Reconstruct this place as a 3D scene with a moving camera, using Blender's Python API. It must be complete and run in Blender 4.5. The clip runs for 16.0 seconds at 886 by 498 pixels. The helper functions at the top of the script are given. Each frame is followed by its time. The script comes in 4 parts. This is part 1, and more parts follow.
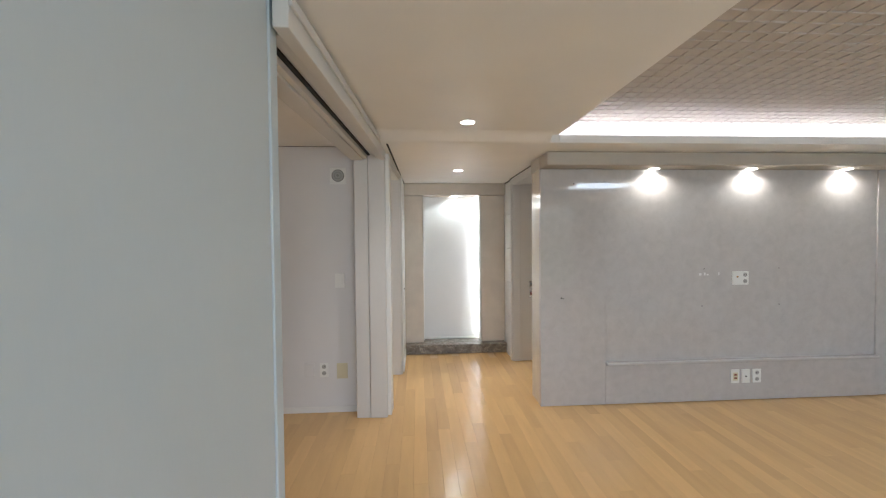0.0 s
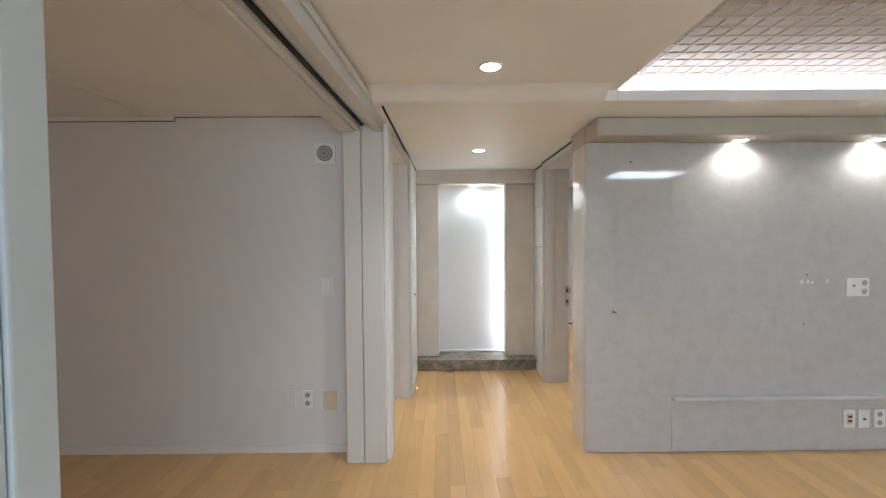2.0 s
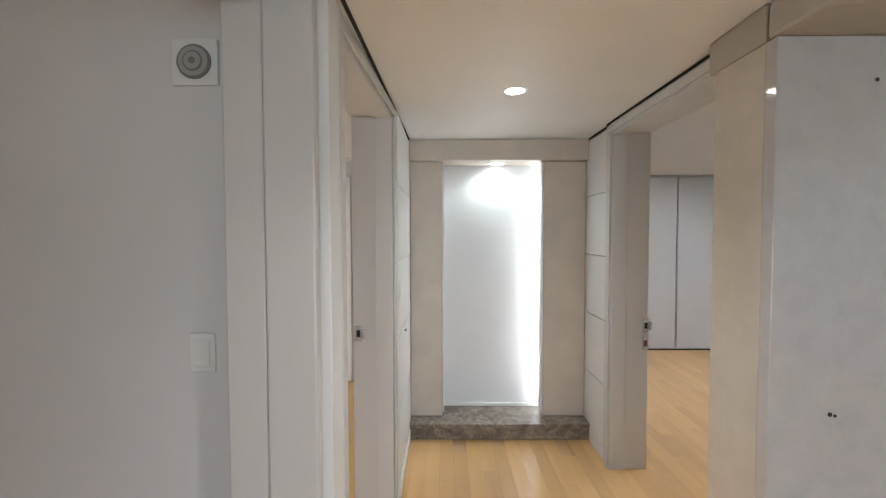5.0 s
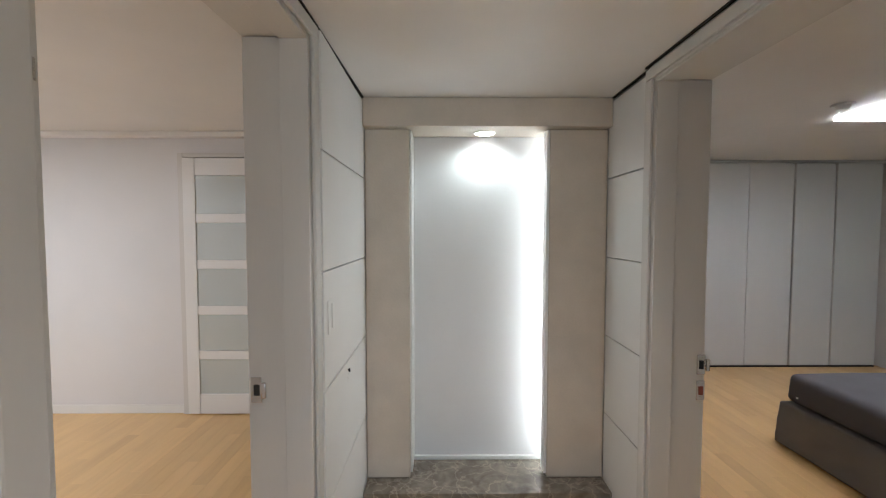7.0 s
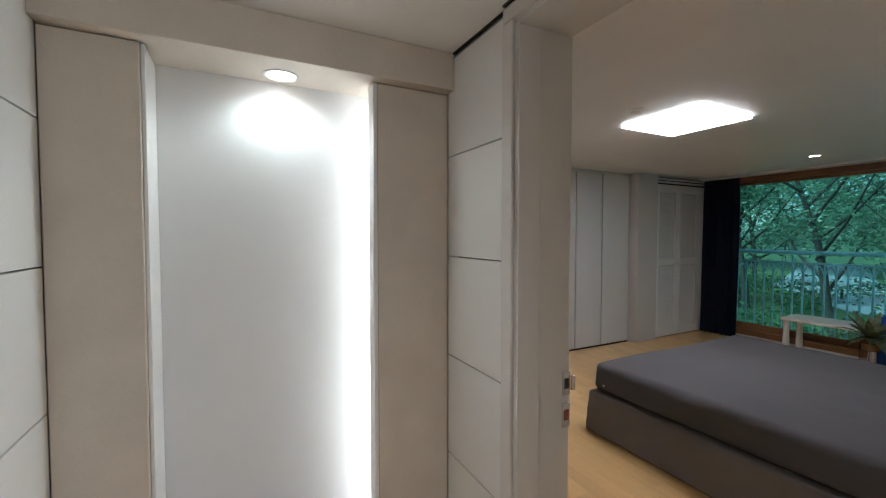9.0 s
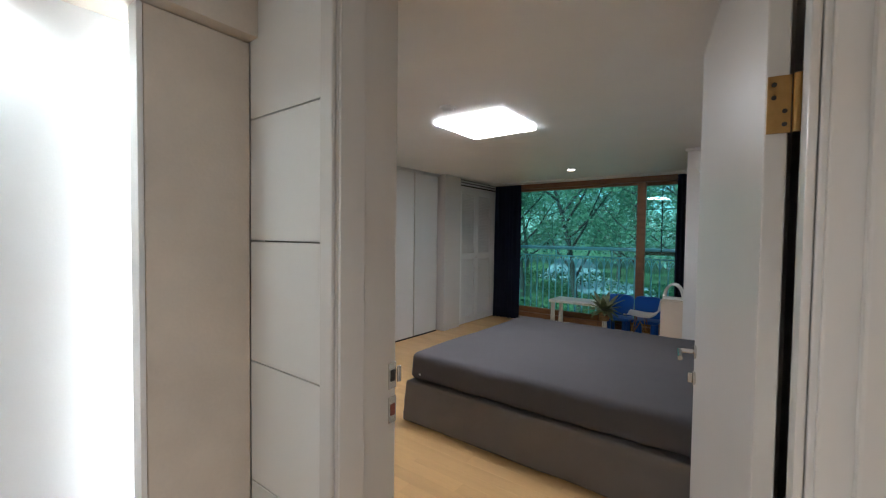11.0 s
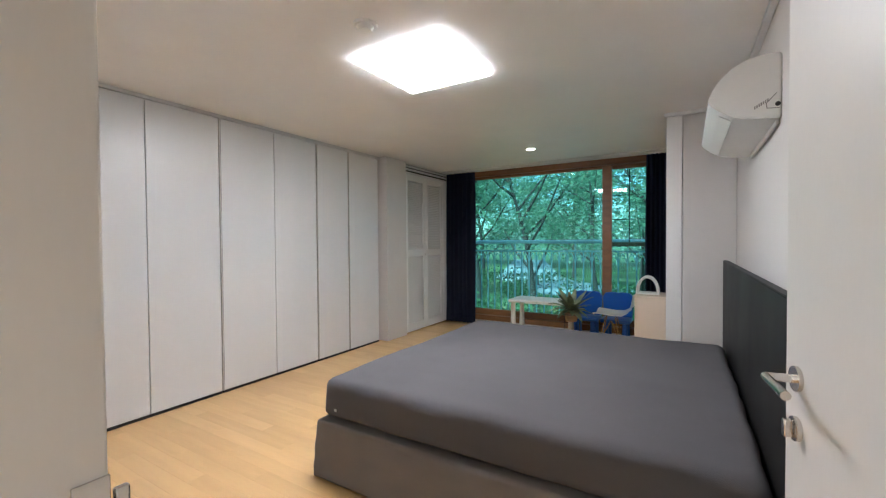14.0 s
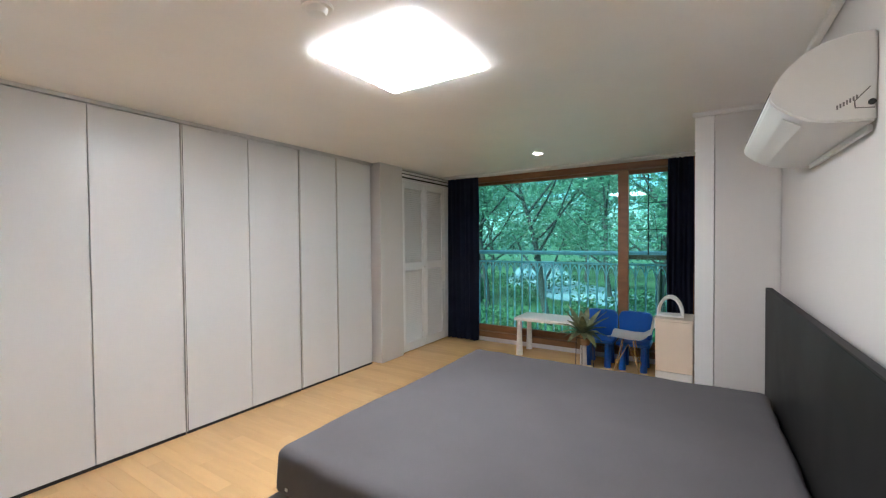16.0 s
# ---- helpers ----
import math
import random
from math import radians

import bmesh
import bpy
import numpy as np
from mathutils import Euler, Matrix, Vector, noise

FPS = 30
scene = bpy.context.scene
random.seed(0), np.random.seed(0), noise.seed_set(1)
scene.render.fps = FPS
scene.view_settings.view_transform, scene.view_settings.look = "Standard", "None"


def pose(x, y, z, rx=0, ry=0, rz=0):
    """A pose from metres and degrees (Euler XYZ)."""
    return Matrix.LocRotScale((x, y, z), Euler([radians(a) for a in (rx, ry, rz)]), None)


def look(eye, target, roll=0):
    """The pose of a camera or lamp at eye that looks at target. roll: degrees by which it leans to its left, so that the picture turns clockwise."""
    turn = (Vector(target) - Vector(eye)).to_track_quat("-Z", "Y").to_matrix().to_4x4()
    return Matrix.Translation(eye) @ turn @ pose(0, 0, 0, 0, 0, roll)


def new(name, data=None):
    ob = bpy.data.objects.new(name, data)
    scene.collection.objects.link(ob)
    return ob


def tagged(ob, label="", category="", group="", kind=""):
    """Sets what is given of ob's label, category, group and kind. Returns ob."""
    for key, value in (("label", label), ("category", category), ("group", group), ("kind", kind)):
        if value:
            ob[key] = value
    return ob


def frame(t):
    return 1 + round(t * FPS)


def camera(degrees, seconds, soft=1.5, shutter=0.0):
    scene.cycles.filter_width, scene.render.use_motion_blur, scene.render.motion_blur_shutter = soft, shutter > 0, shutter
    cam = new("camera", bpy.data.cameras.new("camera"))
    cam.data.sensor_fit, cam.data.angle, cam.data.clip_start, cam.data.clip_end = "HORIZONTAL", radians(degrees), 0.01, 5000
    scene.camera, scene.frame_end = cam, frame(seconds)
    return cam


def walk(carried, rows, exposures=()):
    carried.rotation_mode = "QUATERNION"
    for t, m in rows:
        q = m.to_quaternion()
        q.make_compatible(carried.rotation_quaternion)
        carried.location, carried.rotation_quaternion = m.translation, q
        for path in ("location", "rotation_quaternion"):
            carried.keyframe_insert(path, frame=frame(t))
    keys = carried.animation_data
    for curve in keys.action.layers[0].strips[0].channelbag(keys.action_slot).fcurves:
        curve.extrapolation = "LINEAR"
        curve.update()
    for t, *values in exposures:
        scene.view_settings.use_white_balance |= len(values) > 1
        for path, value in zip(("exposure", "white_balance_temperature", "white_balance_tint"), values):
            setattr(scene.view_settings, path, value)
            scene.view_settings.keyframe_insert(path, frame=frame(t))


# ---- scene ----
cam = camera(95.0, 16.0, soft=1.2)
PATH = [
    (0, (-0.174, -0.094, 1.457), (-0.051, 1.901, 1.404), -0.5),
    (0.5, (-0.19, 0.049, 1.462), (-0.116, 2.047, 1.403), -0.5),
    (1, (-0.138, 0.246, 1.447), (-0.097, 2.245, 1.389), -0.5),
    (1.5, (-0.091, 0.466, 1.438), (-0.062, 2.465, 1.387), -0.4),
    (2, (-0.078, 0.665, 1.434), (-0.067, 2.664, 1.374), -0.4),
    (2.5, (-0.096, 0.92, 1.443), (-0.096, 2.919, 1.382), -0.4),
    (3, (-0.111, 1.145, 1.432), (-0.112, 3.144, 1.371), -0.4),
    (3.5, (-0.096, 1.427, 1.438), (-0.096, 3.426, 1.372), -0.4),
    (4, (-0.078, 1.643, 1.44), (-0.089, 3.642, 1.376), -0.3),
    (4.5, (-0.08, 1.877, 1.455), (-0.107, 3.876, 1.392), -0.2),
    (4.7, (-0.094, 1.973, 1.468), (-0.113, 3.972, 1.403), -0.2),
    (7, (0.055, 2.932, 1.467), (0.069, 4.93, 1.378), 0.0),
    (7.5, (0.07, 3.121, 1.431), (0.277, 5.109, 1.351), -0.2),
    (8, (0.14, 3.302, 1.432), (0.532, 5.262, 1.348), 0.0),
    (8.5, (0.175, 3.426, 1.438), (0.773, 5.332, 1.345), 0.1),
    (9, (0.146, 3.566, 1.418), (1.05, 5.348, 1.347), 0.0),
    (9.5, (0.129, 3.637, 1.408), (1.308, 5.251, 1.343), -0.0),
    (10, (0.132, 3.671, 1.394), (1.505, 5.124, 1.333), -0.1),
    (10.2, (0.136, 3.677, 1.401), (1.567, 5.071, 1.333), 0.2),
    (12.3, (0.538, 3.777, 1.243), (2.244, 4.82, 1.204), -0.4),
    (12.5, (0.599, 3.788, 1.24), (2.31, 4.823, 1.198), -0.5),
    (13, (0.758, 3.87, 1.216), (2.473, 4.899, 1.173), -0.3),
    (13.5, (0.88, 3.98, 1.219), (2.595, 5.008, 1.176), -0.3),
    (14, (0.977, 4.059, 1.203), (2.691, 5.089, 1.163), -0.4),
    (14.5, (1.105, 4.117, 1.198), (2.816, 5.152, 1.159), -0.4),
    (15, (1.24, 4.143, 1.228), (2.939, 5.197, 1.19), -0.5),
    (15.5, (1.345, 4.141, 1.285), (3.032, 5.215, 1.247), -0.6),
    (16, (1.413, 4.16, 1.354), (3.098, 5.237, 1.312), -0.5),
]
STOPS = [(0.0, 0.48, 6120), (1.5, 0.5, 6050), (3.0, 0.62, 5930), (4.5, 0.57, 5930), (7.0, 0.06, 6030), (8.0, -0.02, 6050), (9.5, -0.05, 6100), (10.2, 0.0, 6050), (12.3, 0.9, 5850), (13.0, 0.98, 5900), (14.0, 1.1, 6000), (16.0, 1.2, 6100)]
walk(cam, [(t, look(eye, target, roll)) for t, eye, target, roll in PATH], [(t, stops, kelvin, 10) for t, stops, kelvin in STOPS])

# ---- sky and lamps ----
world = bpy.data.worlds.new("sky")
scene.world = world
world.use_nodes = True
wn = world.node_tree.nodes
sky = wn.new("ShaderNodeTexSky")
sky.sky_type = "NISHITA"
sky.sun_disc = False
sky.sun_elevation, sky.sun_rotation = radians(54), radians(292)
wn["Background"].inputs[1].default_value = 0.15
world.node_tree.links.new(sky.outputs[0], wn["Background"].inputs[0])
sun = new("sun", bpy.data.lights.new("sun", "SUN"))
sun.data.energy, sun.data.angle, sun.data.color = 5.0, radians(10), (1.0, 0.96, 0.9)
sun.matrix_world = look((-8, 14, 30), (12, 6, 0))


def spot(name, at, to, watts, degrees=120, blend=0.6, colour=(1.0, 0.9, 0.78), radius=0.03):
    lamp = new(name, bpy.data.lights.new(name, "SPOT"))
    lamp.data.energy, lamp.data.spot_size, lamp.data.spot_blend = watts, radians(degrees), blend
    lamp.data.color, lamp.data.shadow_soft_size = colour, radius
    lamp.matrix_world = look(at, to)
    return lamp


def area(name, at, to, watts, sx, sy, colour):
    lamp = new(name, bpy.data.lights.new(name, "AREA"))
    lamp.data.shape, lamp.data.size, lamp.data.size_y = "RECTANGLE", sx, sy
    lamp.data.energy, lamp.data.color = watts, colour
    lamp.matrix_world = look(at, to)
    return lamp


WARM, COOL = (1.0, 0.93, 0.86), (0.93, 0.97, 1.0)
spot("living_spot_lamp", (0.154, 2.53, 2.165), (0.154, 2.53, 0), 26, 125, 1.0, WARM)
spot("corridor_spot_lamp", (0.245, 4.06, 2.11), (0.245, 4.06, 0), 18, 116, 1.0, WARM)
for x in (1.845, 2.72, 3.60):
    spot("wall_spot_lamp", (x, 3.258, 2.005), (x, 3.266, 0), 6.5, 168, 0.6, (1.0, 0.95, 0.84))
spot("niche_spot_lamp", (0.3, 5.185, 1.968), (0.3, 5.2, 0), 5, 165, 0.6, (0.88, 1.0, 0.96))
spot("bedroom_spot_lamp", (5.36, 5.55, 2.17), (5.36, 5.55, 0), 8, 140, 0.9, (1.0, 0.95, 0.88))
area("living_window_sky", (0.85, -3.1, 1.3), (0.85, 3, 1.0), 52, 3.4, 2.0, (0.78, 0.89, 1.0))
# added fill that brightens the left room from out of view
area("left_room_fill_light", (-3.3, 4.3, 2.16), (-3.3, 4.3, 0), 35, 0.5, 0.5, (0.96, 0.98, 1.0))
# unseen warm fill added for the side room; the wall behind has no opening
area("side_room_fill", (-2.5, -3.1, 1.2), (-2.2, 3, 0.5), 15, 2.4, 1.8, (1.0, 0.91, 0.84))

# ---- materials ----


def mat(name, colour, rough=0.5, metal=0.0, vary=0.06, scale=3.0, fine=60.0, bump=0.05, spec=0.5, stretch=(1, 1, 1), coat=0.0,
        emit=None, random_by=None, spread=0.0, second=None, distort=0.0):
    """A surface with broad blotches, fine grain and a light relief."""
    m = bpy.data.materials.new(name)
    m.use_nodes = True
    nodes, link = m.node_tree.nodes, m.node_tree.links.new
    b = nodes["Principled BSDF"]
    b.inputs["Roughness"].default_value = rough
    b.inputs["Metallic"].default_value = metal
    b.inputs["Specular IOR Level"].default_value = spec
    b.inputs["Coat Weight"].default_value = coat
    b.inputs["Coat Roughness"].default_value = 0.08
    tc = nodes.new("ShaderNodeTexCoord")
    mp = nodes.new("ShaderNodeMapping")
    mp.inputs["Scale"].default_value = stretch
    link(tc.outputs["Object"], mp.inputs["Vector"])
    n1 = nodes.new("ShaderNodeTexNoise")
    n1.inputs["Scale"].default_value, n1.inputs["Detail"].default_value = scale, 4
    n1.inputs["Distortion"].default_value = distort
    n2 = nodes.new("ShaderNodeTexNoise")
    n2.inputs["Scale"].default_value, n2.inputs["Detail"].default_value = fine, 3
    source = mp.outputs["Vector"]
    rnd = None
    if random_by:
        info = nodes.new("ShaderNodeObjectInfo" if random_by == "object" else "ShaderNodeNewGeometry")
        rnd = info.outputs["Random"] if random_by == "object" else info.outputs["Random Per Island"]
        add = nodes.new("ShaderNodeVectorMath")
        add.operation = "MULTIPLY_ADD"
        comb = nodes.new("ShaderNodeCombineXYZ")
        for i in range(3):
            link(rnd, comb.inputs[i])
        add.inputs[1].default_value = (37, 53, 71)
        link(comb.outputs[0], add.inputs[0])
        link(source, add.inputs[2])
        source = add.outputs[0]
    link(source, n1.inputs["Vector"])
    link(source, n2.inputs["Vector"])
    mix = nodes.new("ShaderNodeMath")
    mix.operation = "MULTIPLY_ADD"
    mix.inputs[1].default_value = 0.35
    link(n2.outputs[0], mix.inputs[0])
    link(n1.outputs[0], mix.inputs[2])
    ramp = nodes.new("ShaderNodeMapRange")
    ramp.inputs["From Min"].default_value, ramp.inputs["From Max"].default_value = 0.4, 0.95
    link(mix.outputs[0], ramp.inputs["Value"])
    value = ramp.outputs["Result"]
    lo = tuple(c * (1 - vary) for c in colour)
    hi = tuple(min(1.0, c * (1 + vary)) for c in colour)
    cm = nodes.new("ShaderNodeMix")
    cm.data_type = "RGBA"
    cm.inputs["A"].default_value = (*lo, 1)
    cm.inputs["B"].default_value = (*(second or hi), 1)
    link(value, cm.inputs["Factor"])
    out = cm.outputs["Result"]
    if rnd and spread:
        hsv = nodes.new("ShaderNodeHueSaturation")
        mr = nodes.new("ShaderNodeMapRange")
        mr.inputs["To Min"].default_value, mr.inputs["To Max"].default_value = 1 - spread, 1 + spread
        link(rnd, mr.inputs["Value"])
        link(mr.outputs[0], hsv.inputs["Value"])
        link(out, hsv.inputs["Color"])
        out = hsv.outputs[0]
    link(out, b.inputs["Base Color"])
    rr = nodes.new("ShaderNodeMapRange")
    rr.inputs["To Min"].default_value, rr.inputs["To Max"].default_value = max(0.02, rough * 0.85), min(1, rough * 1.15)
    link(n1.outputs[0], rr.inputs["Value"])
    link(rr.outputs[0], b.inputs["Roughness"])
    if bump:
        bp = nodes.new("ShaderNodeBump")
        bp.inputs["Strength"].default_value, bp.inputs["Distance"].default_value = bump, 0.004
        link(n2.outputs[0], bp.inputs["Height"])
        link(bp.outputs[0], b.inputs["Normal"])
    if emit:
        b.inputs["Emission Color"].default_value = (*emit[0], 1)
        b.inputs["Emission Strength"].default_value = emit[1]
    return m


def glass(name, tint, rough=0.0):
    m = bpy.data.materials.new(name)
    m.use_nodes = True
    nodes, link = m.node_tree.nodes, m.node_tree.links.new
    nodes.remove(nodes["Principled BSDF"])
    clear, shine, mix, fr = (nodes.new(k) for k in ("ShaderNodeBsdfTransparent", "ShaderNodeBsdfGlossy", "ShaderNodeMixShader", "ShaderNodeFresnel"))
    clear.inputs[0].default_value = (*tint, 1)
    shine.inputs["Roughness"].default_value = rough
    fr.inputs["IOR"].default_value = 1.5
    link(fr.outputs[0], mix.inputs[0])
    link(clear.outputs[0], mix.inputs[1])
    link(shine.outputs[0], mix.inputs[2])
    link(mix.outputs[0], nodes["Material Output"].inputs[0])
    return m


CEIL = mat("ceiling_paper", (0.84, 0.82, 0.80), 0.40, vary=0.03, fine=180, bump=0.06)
GRID = mat("lattice_ceiling_paper", (0.54, 0.49, 0.455), 0.6, vary=0.04, fine=120, bump=0.08)
PAPER = mat("white_wallpaper", (0.72, 0.71, 0.71), 0.6, vary=0.025, fine=220, bump=0.08)
PAPER_BED = mat("warm_white_wallpaper", (0.615, 0.585, 0.56), 0.55, vary=0.03, fine=220, bump=0.08)
PLASTER = mat("beige_plaster", (0.63, 0.555, 0.475), 0.5, vary=0.07, scale=6, fine=90, bump=0.15)
PANEL = mat("white_lacquer_panel", (0.78, 0.77, 0.755), 0.38, vary=0.02, fine=150, bump=0.03)
JAMB = mat("painted_door_frame", (0.645, 0.625, 0.60), 0.36, vary=0.03, fine=120, bump=0.04, stretch=(1, 1, 0.2))
SLIDE = mat("pale_grey_wall_film", (0.56, 0.625, 0.665), 0.5, vary=0.02, fine=150, bump=0.05, stretch=(1, 1, 0.15))
MARBLE = mat("polished_pale_marble", (0.525, 0.50, 0.49), 0.035, vary=0.07, scale=14, fine=90, bump=0.0, spec=0.5, coat=0.4, distort=0.4)
# plaster beige darkened so the valance's shade sits in its colour
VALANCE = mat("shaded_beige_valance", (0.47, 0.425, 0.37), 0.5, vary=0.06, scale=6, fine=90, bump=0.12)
CREAMM = mat("cream_marble", (0.60, 0.545, 0.46), 0.10, vary=0.06, scale=8, fine=40, bump=0.0, coat=0.3)
BROWN = mat("brown_marble", (0.17, 0.135, 0.10), 0.14, vary=0.3, scale=7, fine=30, bump=0.0, second=(0.31, 0.265, 0.215), distort=1.6)


def veined(m, colour, scale, width):
    """Adds thin light veins along warped cell borders."""
    nodes, link = m.node_tree.nodes, m.node_tree.links.new
    b = nodes["Principled BSDF"]
    under = b.inputs["Base Color"].links[0].from_socket
    tc, ns, add, vo, rg, mx = (nodes.new(k) for k in ("ShaderNodeTexCoord", "ShaderNodeTexNoise", "ShaderNodeVectorMath", "ShaderNodeTexVoronoi", "ShaderNodeMapRange", "ShaderNodeMix"))
    ns.inputs["Scale"].default_value, ns.inputs["Detail"].default_value = 5.0, 5
    link(tc.outputs["Object"], ns.inputs["Vector"])
    add.operation = "MULTIPLY_ADD"
    add.inputs[1].default_value = (0.45, 0.45, 0.45)
    link(ns.outputs["Color"], add.inputs[0])
    link(tc.outputs["Object"], add.inputs[2])
    vo.feature = "DISTANCE_TO_EDGE"
    vo.inputs["Scale"].default_value = scale
    link(add.outputs[0], vo.inputs["Vector"])
    rg.inputs["From Max"].default_value = width
    rg.inputs["To Min"].default_value, rg.inputs["To Max"].default_value = 0.75, 0.0
    link(vo.outputs["Distance"], rg.inputs["Value"])
    patch = nodes.new("ShaderNodeMath")
    patch.operation = "MULTIPLY"
    link(rg.outputs[0], patch.inputs[0])
    link(ns.outputs[0], patch.inputs[1])
    mx.data_type = "RGBA"
    mx.inputs["B"].default_value = (*colour, 1)
    link(under, mx.inputs["A"])
    link(patch.outputs[0], mx.inputs["Factor"])
    link(mx.outputs["Result"], b.inputs["Base Color"])
    return m


veined(BROWN, (0.55, 0.47, 0.38), 7.0, 0.05)
PLANK = mat("maple_plank", (0.71, 0.456, 0.202), 0.19, vary=0.06, scale=2.2, fine=30, bump=0.03, stretch=(9, 1, 9), random_by="object", spread=0.085)
PLANK_FAR = mat("maple_plank_field", (0.71, 0.456, 0.202), 0.19, vary=0.06, scale=2.2, fine=30, bump=0.03, stretch=(9, 1, 9), random_by="island", spread=0.06)
SCREED = mat("dark_joint", (0.55, 0.36, 0.17), 0.7)
GAP = mat("dark_gap", (0.02, 0.018, 0.016), 0.8, vary=0.2)
JOINT = mat("grey_panel_joint", (0.13, 0.125, 0.115), 0.7, vary=0.2)
WARD = mat("white_wardrobe_board", (0.62, 0.625, 0.63), 0.34, vary=0.02, fine=140, bump=0.03, stretch=(1, 1, 0.15))
ALU = mat("brushed_aluminium", (0.70, 0.68, 0.65), 0.36, 1.0, vary=0.05, fine=200, stretch=(1, 1, 0.05))
EDGE = mat("grey_edge_pull", (0.60, 0.58, 0.56), 0.36, 0.4, vary=0.05, fine=200)
GREYL = mat("light_grey_grille", (0.40, 0.40, 0.385), 0.5, fine=300, bump=0.4)
GREYP = mat("grey_speaker_cloth", (0.22, 0.215, 0.21), 0.6, fine=200, bump=0.2)
STEEL = mat("satin_steel", (0.60, 0.57, 0.53), 0.2, 1.0, vary=0.06, fine=150)
BRASS = mat("aged_brass", (0.42, 0.25, 0.09), 0.35, 1.0, vary=0.25, fine=90)
SHEET = mat("grey_fitted_sheet", (0.104, 0.098, 0.102), 0.85, vary=0.10, scale=2, fine=260, bump=0.25, spec=0.08)
SKIRT = mat("taupe_bed_base_cloth", (0.185, 0.168, 0.156), 0.9, vary=0.12, scale=3, fine=300, bump=0.3, spec=0.2)
HEAD = mat("charcoal_headboard_board", (0.016, 0.015, 0.0145), 0.5, vary=0.05, fine=160, bump=0.02, spec=0.15)
NAVY = mat("navy_curtain_cloth", (0.027, 0.034, 0.066), 0.95, vary=0.2, fine=300, bump=0.2, spec=0.1)
WOOD = mat("oak_stained_window_wood", (0.22, 0.105, 0.045), 0.42, vary=0.22, scale=4, fine=40, bump=0.1, stretch=(6, 1, 6))
WHITEP = mat("white_plastic", (0.80, 0.80, 0.78), 0.35, vary=0.02, bump=0.02)
OLDP = mat("yellowed_plastic", (0.68, 0.62, 0.44), 0.4, vary=0.05)
DARKP = mat("black_plastic", (0.015, 0.015, 0.015), 0.4)
REDP = mat("rust_red_insert", (0.22, 0.05, 0.03), 0.5)
BLUE = mat("royal_blue_plastic", (0.002, 0.085, 0.42), 0.38, vary=0.08, fine=120)
CREAM = mat("cream_cabinet_board", (0.70, 0.60, 0.50), 0.4, vary=0.03)
GOLD = mat("gold_wire", (0.55, 0.36, 0.14), 0.22, 1.0)
LEAF = mat("variegated_leaf", (0.07, 0.12, 0.04), 0.5, vary=0.5, scale=20, fine=60, second=(0.26, 0.29, 0.15))
BASKET = mat("woven_brown_basket", (0.20, 0.12, 0.06), 0.8, vary=0.3, scale=20, fine=120, bump=0.5)
FROST = mat("frosted_glass", (0.52, 0.56, 0.55), 0.21, vary=0.02, coat=0.5)
LED_BED = mat("bedroom_lamp_diffuser", (0.9, 0.9, 0.9), 0.5, emit=((1.0, 0.99, 0.99), 25.0))
LED_LIVING = mat("living_lamp_diffuser", (0.9, 0.9, 0.9), 0.5, emit=((0.78, 0.90, 1.0), 12.0))
LED_STRIP = mat("niche_led_strip", (0.9, 0.9, 0.9), 0.5, emit=((0.92, 1.0, 1.0), 23.0))
LED_COVE = mat("cove_led_strip", (0.9, 0.9, 0.9), 0.5, emit=((1.0, 0.98, 1.0), 10.0))
LENS = mat("downlight_lens", (0.9, 0.9, 0.9), 0.4, emit=((1.0, 0.95, 0.85), 14.0))
GLASS = glass("green_tinted_window_glass", (0.60, 0.97, 1.0))
RAILP = mat("pale_painted_steel", (0.74, 0.79, 0.81), 0.4, vary=0.05)
BARK = mat("dark_bark", (0.055, 0.045, 0.035), 0.9, vary=0.3, scale=8, fine=40, bump=0.6, stretch=(1, 1, 0.3))


def foliage(name, dark, light, scale):
    """Leaves that let light through, each one a little different."""
    m = bpy.data.materials.new(name)
    m.use_nodes = True
    nodes, link = m.node_tree.nodes, m.node_tree.links.new
    nodes.remove(nodes["Principled BSDF"])
    geo, tc, ns, add, cm = (nodes.new(k) for k in ("ShaderNodeNewGeometry", "ShaderNodeTexCoord", "ShaderNodeTexNoise", "ShaderNodeMath", "ShaderNodeMix"))
    cm.data_type = "RGBA"
    ns.inputs["Scale"].default_value = scale
    link(tc.outputs["Object"], ns.inputs["Vector"])
    add.operation = "MULTIPLY_ADD"
    add.inputs[1].default_value = 0.7
    add.use_clamp = True
    link(geo.outputs["Random Per Island"], add.inputs[0])
    sub = nodes.new("ShaderNodeMath")
    sub.operation = "SUBTRACT"
    sub.inputs[1].default_value = 0.3
    link(ns.outputs[0], sub.inputs[0])
    link(sub.outputs[0], add.inputs[2])
    cm.inputs["A"].default_value, cm.inputs["B"].default_value = (*dark, 1), (*light, 1)
    link(add.outputs[0], cm.inputs["Factor"])
    d, t, mix = (nodes.new(k) for k in ("ShaderNodeBsdfDiffuse", "ShaderNodeBsdfTranslucent", "ShaderNodeMixShader"))
    link(cm.outputs["Result"], d.inputs[0])
    link(cm.outputs["Result"], t.inputs[0])
    mix.inputs[0].default_value = 0.45
    link(d.outputs[0], mix.inputs[1])
    link(t.outputs[0], mix.inputs[2])
    link(mix.outputs[0], nodes["Material Output"].inputs[0])
    return m


